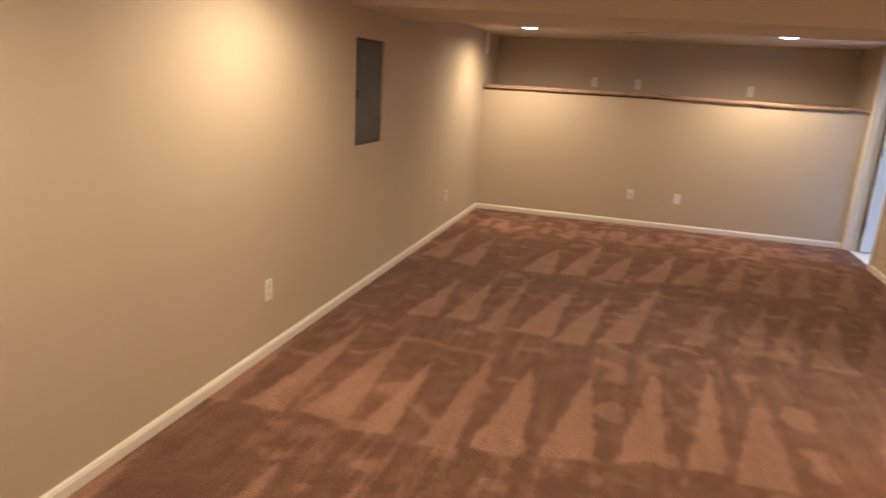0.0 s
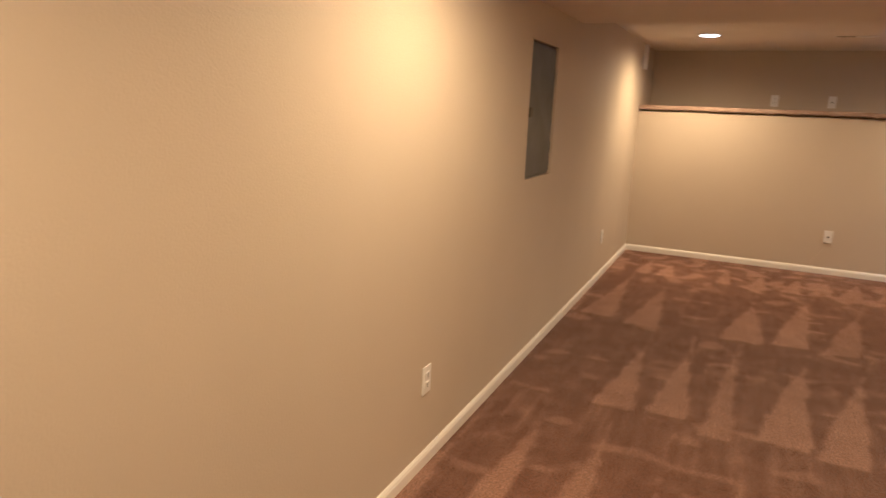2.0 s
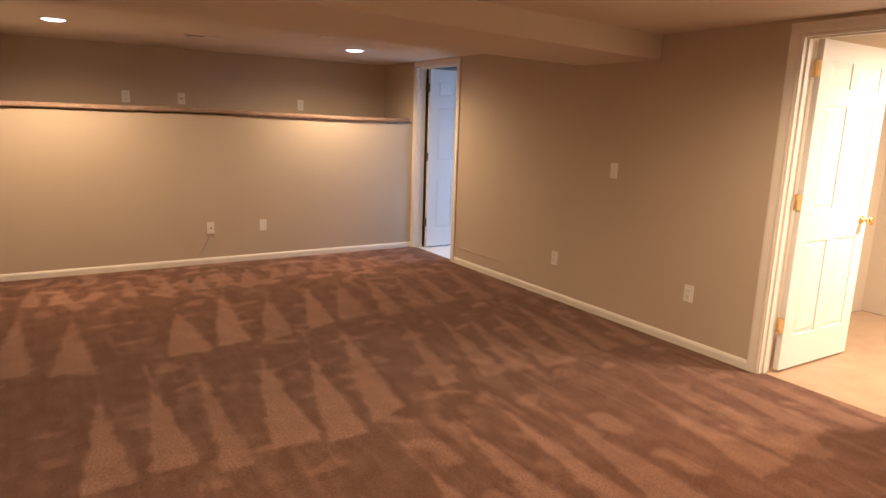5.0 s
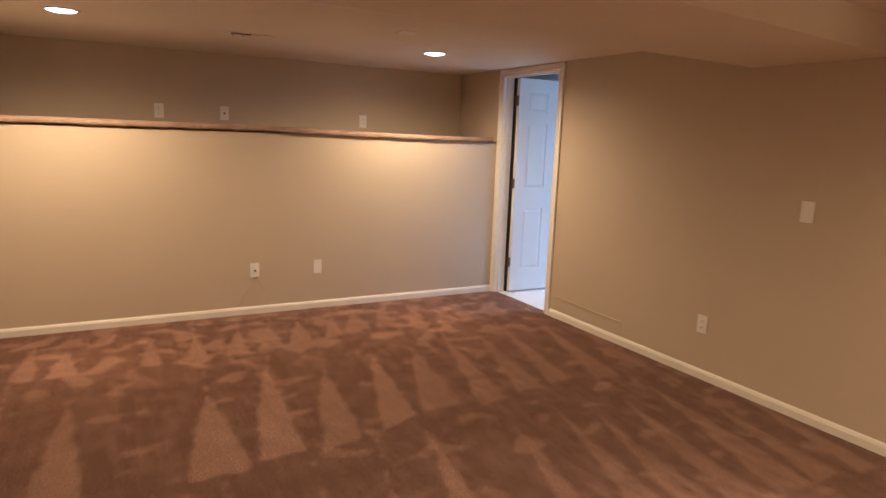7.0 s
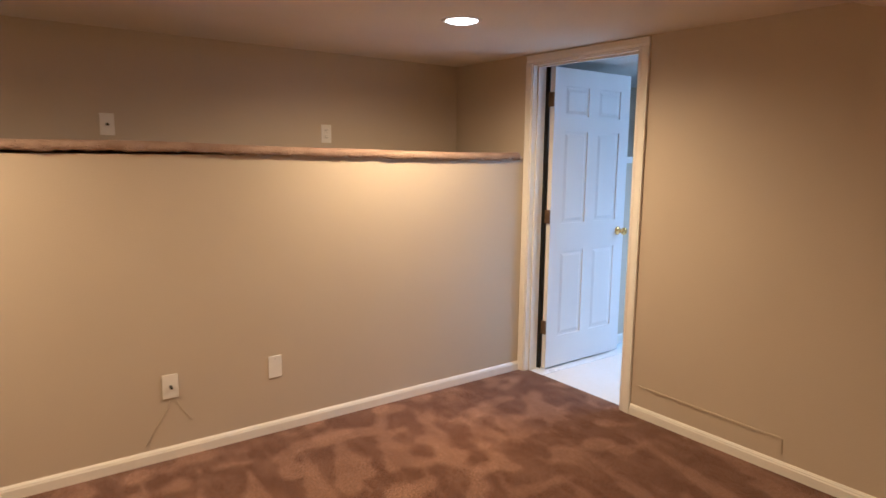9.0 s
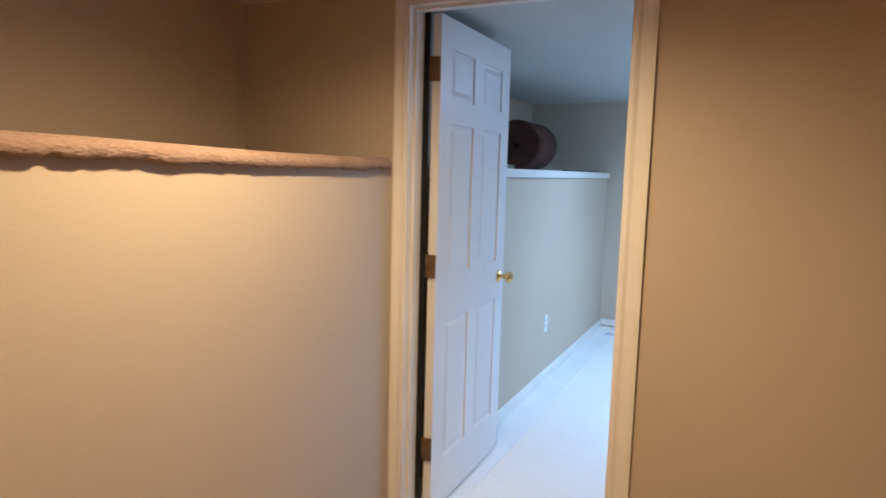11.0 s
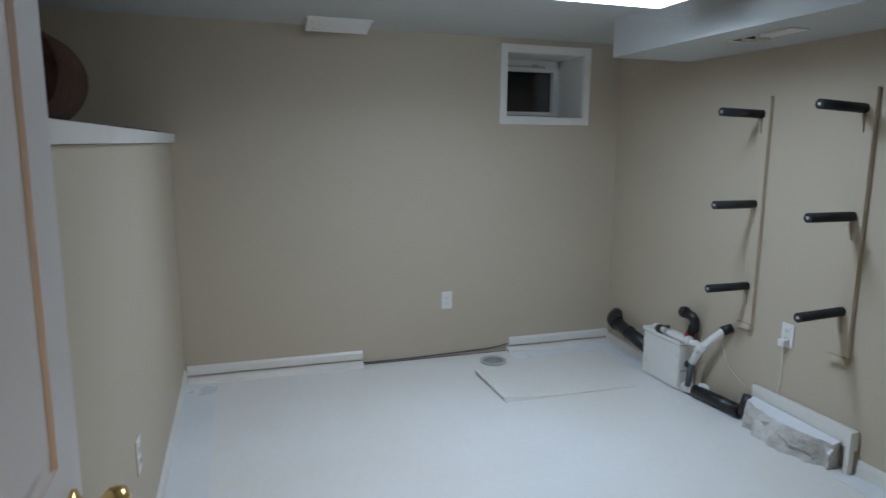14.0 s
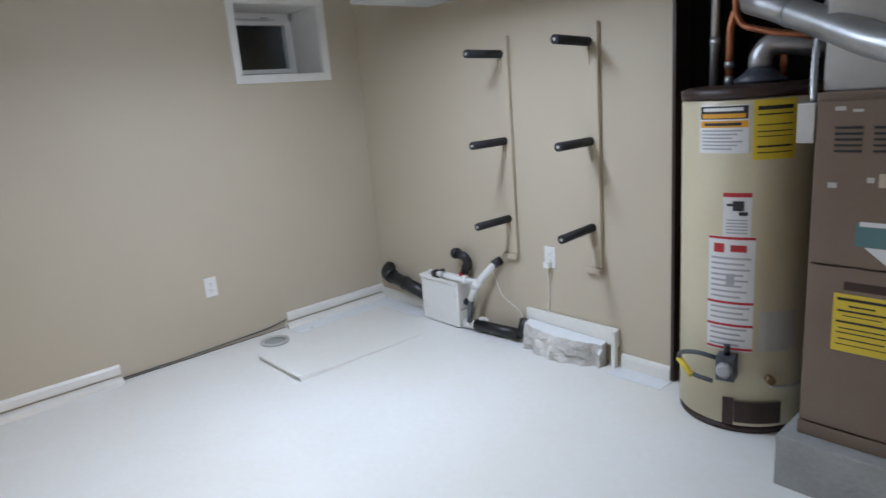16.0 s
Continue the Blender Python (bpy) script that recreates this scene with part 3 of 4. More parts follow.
def plate(name, label, m, kind):
    """A cover plate; m's -y axis points into the room."""
    p = thing(name, label, {"outlet": "outlet", "switch": "light switch", "coax": "wall plate", "blank": "wall plate"}[kind], m, group="wall plates")
    part("cover", bev(boxes((-0.036, 0.036, -0.006, -0.0005, -0.058, 0.058)), 0.0025), PLASTIC, p)
    if kind == "outlet":
        for z in (-0.02, 0.02):
            b = bev(boxes((-0.017, 0.017, -0.009, -0.005, z - 0.014, z + 0.014)), 0.002)
            sock = part("socket", b, PLASTIC, p)
            part("slots", boxes((-0.008, -0.006, -0.0098, -0.0085, z - 0.003, z + 0.007), (0.006, 0.008, -0.0098, -0.0085, z - 0.003, z + 0.007), (-0.002, 0.002, -0.0098, -0.0085, z - 0.010, z - 0.006)), INK, sock, "dark slots")
    if kind == "switch":
        part("rocker", bev(boxes((-0.016, 0.016, -0.011, -0.005, -0.033, 0.033)), 0.003), PLASTIC, p)
    if kind == "coax":
        part("connector", tube(bmesh.new(), [(0, -0.004, 0), (0, -0.03, -0.002)], 0.006, 12), BLACK, p, "dark threaded connector")
        part("nut", lathe(bmesh.new(), [(0.009, 0), (0.009, 0.006)], 6, pose(0, -0.005, 0, 90)), GALV, p)
    if kind == "blank":
        part("screw", lathe(bmesh.new(), [(0.003, 0), (0.003, 0.001)], 10, pose(0, -0.006, 0.042, 90)), GALV, p)
    return p


plate("outlet", "white outlet on the beige wall above the baseboard", face_pose(WEST, 3.29, 0.37, "e"), "outlet")
plate("outlet", "white outlet on the beige wall near the corner", face_pose(WEST, 6.64, 0.37, "e"), "outlet")
plate("wall_plate", "white cable plate with a dark connector above the baseboard", face_pose(1.169, LEDGE, 0.357, "n"), "coax")
plate("wall_plate", "white blank cover plate above the baseboard", face_pose(1.683, LEDGE, 0.355, "n"), "blank")
plate("outlet", "white outlet just above the carpeted ledge", face_pose(0.575, BACK, 1.588, "n"), "outlet")
plate("wall_plate", "white cable plate with a short dark plug above the ledge", face_pose(1.09, BACK, 1.59, "n"), "coax")
plate("outlet", "white outlet just above the carpeted ledge", face_pose(2.357, BACK, 1.575, "n"), "outlet")
plate("outlet", "white outlet low on the beige partition wall", face_pose(EAST, 5.545, 0.352, "w"), "outlet")
plate("outlet", "white outlet low on the beige partition wall", face_pose(EAST, 4.22, 0.372, "w"), "outlet")
plate("light_switch", "white rocker switch on the beige partition wall", face_pose(EAST, 4.968, 1.132, "w"), "switch")


def build_panel_box():
    cy, cz, hy, hz = (PA + PB) / 2, (PZA + PZB) / 2, (PB - PA) / 2, (PZB - PZA) / 2
    p = thing("breaker_panel", "dark grey electrical panel with closed door, sunk in the wall", "electrical panel", pose(WEST - 0.02, cy, cz))
    part("frame", boxes((-0.05, 0.021, -hy, -hy + 0.013, -hz, hz), (-0.05, 0.021, hy - 0.013, hy, -hz, hz), (-0.05, 0.021, -hy + 0.013, hy - 0.013, -hz, -hz + 0.013), (-0.05, 0.021, -hy + 0.013, hy - 0.013, hz - 0.013, hz)), TANWOOD, p)
    part("box", boxes((-0.05, 0.0, -hy + 0.0135, hy - 0.0135, -hz + 0.0135, hz - 0.0135)), GREYSTEEL, p)
    dr = part("door", bev(boxes((0.001, 0.011, -hy + 0.02, hy - 0.03, -hz + 0.03, hz - 0.03)), 0.003), GREYSTEEL, p)
    part("latch", bev(boxes((0.0115, 0.020, -hy + 0.035, -hy + 0.085, -0.03, 0.02)), 0.002), BLACK, dr, "black plastic latch")
    for z in (-0.2, 0.2):
        part("hinge", tube(bmesh.new(), [(0.008, hy - 0.027, z - 0.03), (0.008, hy - 0.027, z + 0.03)], 0.004, 8), GREYSTEEL, dr)


build_panel_box()
part("corner_box", bev(boxes((WEST + 0.001, WEST + 0.04, 7.935, 7.995, 1.84, 2.075)), 0.004), PLASTIC)
tagged(bpy.data.objects["corner_box"], "small white plastic box in the corner below the ceiling", "sensor")


def build_downlight(x, y, z):
    d = thing("recessed_light", "round white recessed ceiling light, switched on", "ceiling light", pose(x, y, z), group="recessed lights")
    seg, bm = 40, bmesh.new()
    rings = [[bm.verts.new((r * math.cos(2 * math.pi * k / seg), r * math.sin(2 * math.pi * k / seg), h)) for k in range(seg)] for r, h in ((0.098, 0.0), (0.096, -0.004), (0.082, -0.006), (0.076, -0.002))]
    for a, b in zip(rings, rings[1:]):
        for k in range(seg):
            bm.faces.new((a[k], a[(k + 1) % seg], b[(k + 1) % seg], b[k])).smooth = True
    part("trim_ring", bm, TRIM, d)
    part("lens", lathe(bmesh.new(), [(0.076, -0.001), (0.076, -0.005), (0.05, -0.012), (0.02, -0.015)], 36), LIT_WARM, d, "glowing warm lens")


for dl in DOWNLIGHTS:
    build_downlight(*dl)


def build_register(name, label, m, length, width, slats, half_open):
    """A ceiling register hanging below its ceiling; part of its louvres stand open."""
    r = thing(name, label, "vent", m)
    a, b = length / 2, width / 2
    part("frame", bev(boxes((-a, a, -b, -b + 0.008, -0.005, -0.0005), (-a, a, b - 0.008, b, -0.005, -0.0005), (-a, -a + 0.016, -b + 0.008, b - 0.008, -0.005, -0.0005), (a - 0.016, a, -b + 0.008, b - 0.008, -0.005, -0.0005)), 0.0015), TRIM, r)
    # near-black plate imitates the unlit duct behind the louvres
    part("backing", boxes((-a + 0.016, a - 0.016, -b + 0.008, b - 0.008, -0.003, -0.0015)), UNLIT_DARK, r)
    span = length - 0.04
    for k in range(slats):
        x = -a + 0.02 + span * (k + 0.5) / slats
        opened = (k < slats / 2) == half_open
        if opened and k % 3:
            continue
        tilt = 85 if opened else 8
        part("slat", boxes((-span / slats * 0.55, span / slats * 0.55, -b + 0.009, b - 0.009, -0.0006, 0.0006)), TRIM, r, m=pose(x, 0, -0.006, 0, tilt, 0))


build_register("ceiling_register", "narrow ceiling register with half its louvres open", pose(1.055, 7.45, CEIL), 0.30, 0.085, 12, True)
part("ceiling_plate", bev(boxes((1.775, 1.885, 6.595, 6.705, CEIL - 0.005, CEIL - 0.0005)), 0.0015), TRIM)
tagged(bpy.data.objects["ceiling_plate"], "small square cover plate painted like the ceiling", "cover plate")


def build_patch():
    bm = bmesh.new()
    random.seed(4)
    def ridge(ya, yb, za, zb, n):
        for i in range(n):
            u0, u1 = i / n, (i + random.uniform(0.7, 1.0)) / n
            w = random.uniform(0.003, 0.006)
            y0, y1, z0, z1 = ya + (yb - ya) * u0, ya + (yb - ya) * u1, za + (zb - za) * u0, za + (zb - za) * u1
            box(bm, EAST - random.uniform(0.004, 0.008), EAST - 0.0002, min(y0, y1) - 0.002, max(y0, y1), min(z0, z1) - w, max(z0, z1) + w)
    ridge(7.03, 6.23, 0.178, 0.168, 16)
    ridge(6.23, 6.232, 0.100, 0.165, 5)
    structure("trim_wall_patch", bm, PAINT, "rough plaster outline of a painted-over wall patch")


build_patch()
part("hair_cable", tube(tube(bmesh.new(), [(1.165, LEDGE - 0.0025, 0.30), (1.15, LEDGE - 0.002, 0.24), (1.09, LEDGE - 0.0025, 0.16), (1.05, LEDGE - 0.004, 0.09)], 0.0016, 6), [(1.18, LEDGE - 0.0025, 0.30), (1.21, LEDGE - 0.002, 0.25), (1.26, LEDGE - 0.0025, 0.17)], 0.0016, 6), TANWOOD)
tagged(bpy.data.objects["hair_cable"], "thin painted-over wires hanging below the cable plate", "cable")

# ---------------------------------------------------------------- utility room
def build_tube_light():
    f = thing("fluorescent_light", "long white wraparound fluorescent ceiling light, switched on", "ceiling light", pose(5.70, 6.5, CEIL_U))
    sec = [(-0.118, -0.012), (-0.122, -0.06), (-0.10, -0.092), (0.10, -0.092), (0.122, -0.06), (0.118, -0.012)]
    part("diffuser", prism(bmesh.new(), sec, -0.59, 0.59, "y"), LIT_COOL, f, "glowing ribbed diffuser")
    part("pan", bev(boxes((-0.125, 0.125, -0.605, 0.605, -0.012, -0.0005)), 0.002), TRIM, f)
    for s in (-1, 1):
        part("end_cap", prism(bmesh.new(), [(x * 1.03, z * 1.02) for x, z in sec], s * 0.5905, s * 0.605, "y"), PLASTIC, f)


build_tube_light()
register = thing("air_deflector", "white plastic deflector over a ceiling vent", "vent", pose(7.08, 7.085, CEIL_U))
part("hood", prism(bmesh.new(), [(-0.09, -0.001), (-0.10, -0.012), (0.05, -0.055), (0.07, -0.05), (0.08, -0.001)], -0.175, 0.175, "y"), PLASTIC, register)
part("lip", bev(boxes((-0.105, -0.085, -0.18, 0.18, -0.014, -0.0005)), 0.002), PLASTIC, register)
build_register("duct_register", "white register below the boxed duct, half its louvres open", pose(5.66, 5.46, 1.885), 0.36, 0.10, 12, False)
plate("outlet", "white outlet on the beige far wall", face_pose(FAR, 6.368, 0.388, "w"), "outlet")
plate("outlet", "white outlet low on the half wall below the ledge", face_pose(5.49, LEDGE, 0.41, "n"), "outlet")
plate("outlet", "white outlet with a plug and cord in it", face_pose(5.69, SOUTH, 0.505, "s"), "outlet")


def build_cord():
    c = thing("power_cord", "white plug and thin cord hanging from the outlet", "cable")
    part("plug", bev(boxes((5.672, 5.708, SOUTH + 0.0095, SOUTH + 0.045, 0.452, 0.487)), 0.006), PLASTIC, c)
    part("cord", tube(bmesh.new(), [(5.69, SOUTH + 0.03, 0.455), (5.695, SOUTH + 0.022, 0.41), (5.70, SOUTH + 0.006, 0.34), (5.705, SOUTH + 0.006, 0.26), (5.71, SOUTH + 0.012, 0.196)], 0.0022, 8, steps=8), PLASTIC, c)


build_cord()
part("pump_wire", tube(bmesh.new(), [(6.10, SOUTH + 0.03, 0.385), (6.085, SOUTH + 0.012, 0.30), (6.06, SOUTH + 0.008, 0.23), (5.99, SOUTH + 0.008, 0.19), (5.90, SOUTH + 0.01, 0.15), (5.885, SOUTH + 0.02, 0.09)], 0.002, 8, steps=8), PLASTIC)
tagged(bpy.data.objects["pump_wire"], "thin white wire hanging on the wall beside the pump", "cable")


def build_rack(x, zs, lean):
    """An upright board with three foam-covered pegs."""
    r = thing("peg_rack", "beige wooden upright with three black foam-covered pegs", "wall rack", pose(x, SOUTH, 0.0), group="peg racks")
    part("upright", bev(boxes((-0.040, 0.026, 0.001, 0.024, 0.50, 1.655)), 0.003), TANWOOD, r)
    part("foot_block", bev(boxes((-0.04, 0.055, 0.001, 0.034, 0.468, 0.499)), 0.003), TANWOOD, r)
    for z, dz in zip(zs, lean):
        p = part("peg", tube(bmesh.new(), [(0.006, 0.0245, z), (0.006, 0.272, z + dz)], 0.021, 18), FOAM, r, "black foam sleeve")
        part("end_hole", tube(bmesh.new(), [(0.006, 0.2715, z + dz), (0.006, 0.2735, z + dz)], 0.007, 12), DUCT, p, "pale hollow end")
        br = bmesh.new()
        prism(br, [(0.0245, z - 0.10), (0.028, z - 0.10), (0.042, z - 0.025), (0.0245, z - 0.025)], 0.0, 0.012, "x")
        part("brace", br, TANWOOD, r)


build_rack(5.945, (1.568, 1.12, 0.695), (0.006, 0.0, 0.0))
build_rack(5.395, (1.57, 1.118, 0.70), (0.012, 0.0, -0.01))


def build_pump():
    b = thing("drain_pump", "white box-shaped drain pump standing on the floor", "pump", pose(6.475, 5.19, 0.0))
    body = boxes((-0.17, 0.17, -0.045, 0.075, 0.002, 0.272))
    part("tank", bev(body, 0.012, 3), PLASTIC, b)
    part("lid", bev(boxes((-0.178, 0.178, -0.05, 0.082, 0.2725, 0.296)), 0.008, 3), PLASTIC, b)
    part("cap", lathe(bmesh.new(), [(0.022, 0.2965), (0.022, 0.315), (0.012, 0.322)], 20, pose(0.11, 0.03, 0)), PLASTIC, b)
    part("union", lathe(bmesh.new(), [(0.028, 0.2965), (0.03, 0.32), (0.024, 0.335)], 20, pose(-0.152, -0.005, 0)), RED, b, "red pipe clamp")
    part("side_port", tube(bmesh.new(), [(-0.178, 0.02, 0.16), (-0.20, 0.02, 0.16)], 0.02, 14), BLACK, b)
    part("side_seam", boxes((-0.174, -0.1705, -0.03, 0.06, 0.112, 0.118)), INKG, b)


build_pump()


def pipe(name, label, runs, r, material):
    p = thing(name, label, "pipe")
    for k, (nm, pts, rr, mt) in enumerate(runs):
        part(nm, tube(bmesh.new(), pts, rr or r, 18), mt or material, p)
    return p


pipe("waste_pipe", "black plastic waste pipe with an elbow beside the pump", [
    ("run", [(7.05, 5.20, 0.20), (6.66, 5.205, 0.135)], 0.042, BLACK), ("elbow", [(7.03, 5.20, 0.197), (7.10, 5.195, 0.21), (7.125, SOUTH + 0.002, 0.235)], 0.050, BLACK), ("collar", [(6.90, 5.202, 0.176), (6.88, 5.202, 0.172)], 0.046, BLACK)], 0.036, BLACK)
pipe("vent_elbow", "black plastic elbow rising behind the pump", [
    ("elbow", [(6.315, 5.185, 0.336), (6.285, 5.18, 0.385), (6.29, 5.19, 0.435), (6.36, 5.20, 0.455)], 0.027, BLACK), ("mouth", [(6.345, 5.20, 0.452), (6.378, 5.20, 0.450)], 0.033, BLACK), ("band", [(6.300, 5.183, 0.362), (6.293, 5.182, 0.374)], 0.031, BLACK)], 0.03, BLACK)
pipe("drain_branch", "white plastic branched drain pipe leading into the wall", [
    ("arm", [(6.52, 5.25, 0.318), (6.42, 5.27, 0.324), (6.30, 5.265, 0.318), (6.165, 5.235, 0.312)], 0.017, PVC),
    ("leg", [(6.062, SOUTH + 0.03, 0.428), (6.10, 5.19, 0.385), (6.165, 5.235, 0.30), (6.205, 5.255, 0.20)], 0.021, PVC), ("drop", [(6.205, 5.255, 0.20), (6.225, 5.258, 0.06)], 0.016, BLUEGREY), ("tee", [(6.155, 5.228, 0.315), (6.18, 5.242, 0.272)], 0.026, PVC), ("hose_clamp", [(6.42, 5.269, 0.324), (6.405, 5.27, 0.3235)], 0.021, GALV), ("cap_nut", [(6.46, 5.235, 0.30), (6.46, 5.235, 0.345)], 0.016, BLACK),
    ("clamp", [(6.255, 5.26, 0.316), (6.23, 5.252, 0.322)], 0.026, PVC), ("sleeve", [(6.07, SOUTH + 0.05, 0.418), (6.055, SOUTH + 0.002, 0.437)], 0.026, BLACK), ("valve", [(6.52, 5.25, 0.312), (6.47, 5.26, 0.32)], 0.026, BLACK)], 0.02, PVC)
pipe("floor_pipe", "black plastic pipe lying along the wall", [
    ("run", [(6.20, 5.225, 0.037), (5.88, 5.20, 0.040)], 0.034, BLACK), ("cap", [(6.285, 5.232, 0.03), (6.20, 5.226, 0.037)], 0.028, PVC), ("elbow", [(5.90, 5.202, 0.04), (5.865, 5.19, 0.06), (5.855, 5.175, 0.13)], 0.03, BLACK), ("riser", [(6.185, 5.20, 0.0), (6.165, 5.195, 0.07)], 0.03, PVC)], 0.034, BLACK)


def build_rubble():
    s = thing("concrete_lump", "broken white-topped concrete lump against the wall", "concrete")
    bm = bmesh.new()
    nx, rows = 30, []
    for i in range(nx + 1):
        u = i / nx
        x = 5.835 - 0.50 * u
        out = 0.09 + 0.065 * math.sin(math.pi * min(1, u * 1.1)) + 0.015 * noise.noise((u * 9, 2, 0))
        h = 0.125 - 0.015 * u
        ring = [(SOUTH + 0.024, h + 0.012), (SOUTH + out * 0.75, h)]
        for k in range(1, 6):
            v = k / 5
            ring.append((SOUTH + out * (0.80 + 0.2 * v) + 0.034 * noise.noise((u * 9, v * 3, 5)), h * (1 - v) + 0.006 * noise.noise((u * 14, v * 5, 9)) * (v < 1) - 0.003 * (v == 1)))
        rows.append([bm.verts.new((x + 0.008 * noise.noise((u * 15, k, 3)), y, z)) for k, (y, z) in enumerate(ring)])
    for a, b in zip(rows, rows[1:]):
        for k in range(len(a) - 1):
            bm.faces.new((a[k], a[k + 1], b[k + 1], b[k]))
    for r in (rows[0], rows[-1]):
        bm.faces.new(r + [bm.verts.new((r[0].co.x, SOUTH + 0.024, -0.003))])
    ob = part("lump", bm, ROCK, s)
    ob.data.materials.append(BORDER)
    for f in ob.data.polygons:
        f.material_index = 1 if f.normal.z > 0.75 else 0
    bm = boxes((5.27, 5.86, SOUTH + 0.002, SOUTH + 0.020, 0.105, 0.195))
    box(bm, 5.27, 5.292, SOUTH + 0.0205, SOUTH + 0.05, 0.0, 0.193)
    part("board", bev(bm, 0.002), TRIM, s, "raised white skirting board")


build_rubble()

sheet = part("floor_sheet", prism(bmesh.new(), [(6.285, -0.0035), (6.292, 0.008), (6.297, 0.022), (6.283, 0.029), (6.15, 0.016), (5.95, 0.006), (5.4, -0.0030)], 6.43, 6.90), EPOXY)
tagged(sheet, "thin raised white patch on the painted floor", "floor patch")
drain = thing("floor_drain", "round grey drain cover set in the white floor", "drain", pose(7.08, 6.10, -0.004))
part("ring", lathe(bmesh.new(), [(0.085, 0), (0.085, 0.012), (0.075, 0.016), (0.066, 0.010), (0.065, 0.004)], 36), DUCT, drain)
part("grate", lathe(bmesh.new(), [(0.064, 0.003), (0.064, 0.008), (0.02, 0.009)], 36), CONC, drain)
# thin dark tube stands in for the gap line under the wall
part("wall_foot_gap", tube(bmesh.new(), [(FAR - 0.008, 6.93, 0.012), (FAR - 0.012, 6.6, 0.014), (FAR - 0.009, 6.3, 0.022), (FAR - 0.012, 6.05, 0.03), (FAR - 0.02, 5.93, 0.055)], 0.0045, 8), BLUEGREY)
tagged(bpy.data.objects["wall_foot_gap"], "thin dark line standing in for the gap at the foot of the wall", "cable")


def build_roll():
    r = thing("carpet_roll", "rolled brown carpet remnant lying on the white ledge", "carpet roll", pose(5.80, 8.38, 1.451 + 0.187))
    bm, turns, n = bmesh.new(), 5, 150
    x1, R = 0.45, 0.19
    inner, outer = [], []
    for i in range(n + 1):
        u = i / n
        a = u * turns * 2 * math.pi - math.pi / 2
        rad = 0.03 + (R - 0.033) * u + 0.004 * noise.noise((a, 0, 0))
        rad *= 1.0 - 0.05 * max(0, -math.sin(a)) * u
        for lst, rr in ((inner, rad - 0.0275), (outer, rad + 0.004)):
            lst.append([bm.verts.new((xx + 0.01 * noise.noise((a, rr, xx)), rr * math.cos(a), rr * math.sin(a))) for xx in (0, x1)])
    for i in range(n):
        for L in (inner, outer):
            bm.faces.new((L[i][0], L[i + 1][0], L[i + 1][1], L[i][1])).smooth = True
        bm.faces.new((inner[i][0], inner[i + 1][0], outer[i + 1][0], outer[i][0]))
        bm.faces.new((inner[i][1], inner[i + 1][1], outer[i + 1][1], outer[i][1]))
    part("roll", bm, ROLL, r)


build_roll()
offcut = part("carpet_offcut", bev(boxes((6.0, 7.0, 8.03, 8.075, 1.4505, 1.462)), 0.004), ROLL)
tagged(offcut, "flat dark carpet offcut lying on the ledge", "carpet")


# ---------------------------------------------------------------- water heater and furnace
HX, HY, HR = 4.664, 5.165, 0.243


def wrap(bm, a0, a1, z0, z1, lift, up=0.0):
    """A curved patch on the heater; angles in degrees from straight out of the alcove."""
    n = max(3, int(abs(a1 - a0) / 5))
    rows = []
    for i in range(n + 1):
        a = math.radians(90 + a0 + (a1 - a0) * i / n)
        rows.append([bm.verts.new((HR_L(lift) * math.cos(a), HR_L(lift) * math.sin(a), z + up)) for z in (z0, z1)])
    for p, q in zip(rows, rows[1:]):
        bm.faces.new((p[0], q[0], q[1], p[1]))
    return bm


def HR_L(lift):
    return HR + 0.0008 + lift


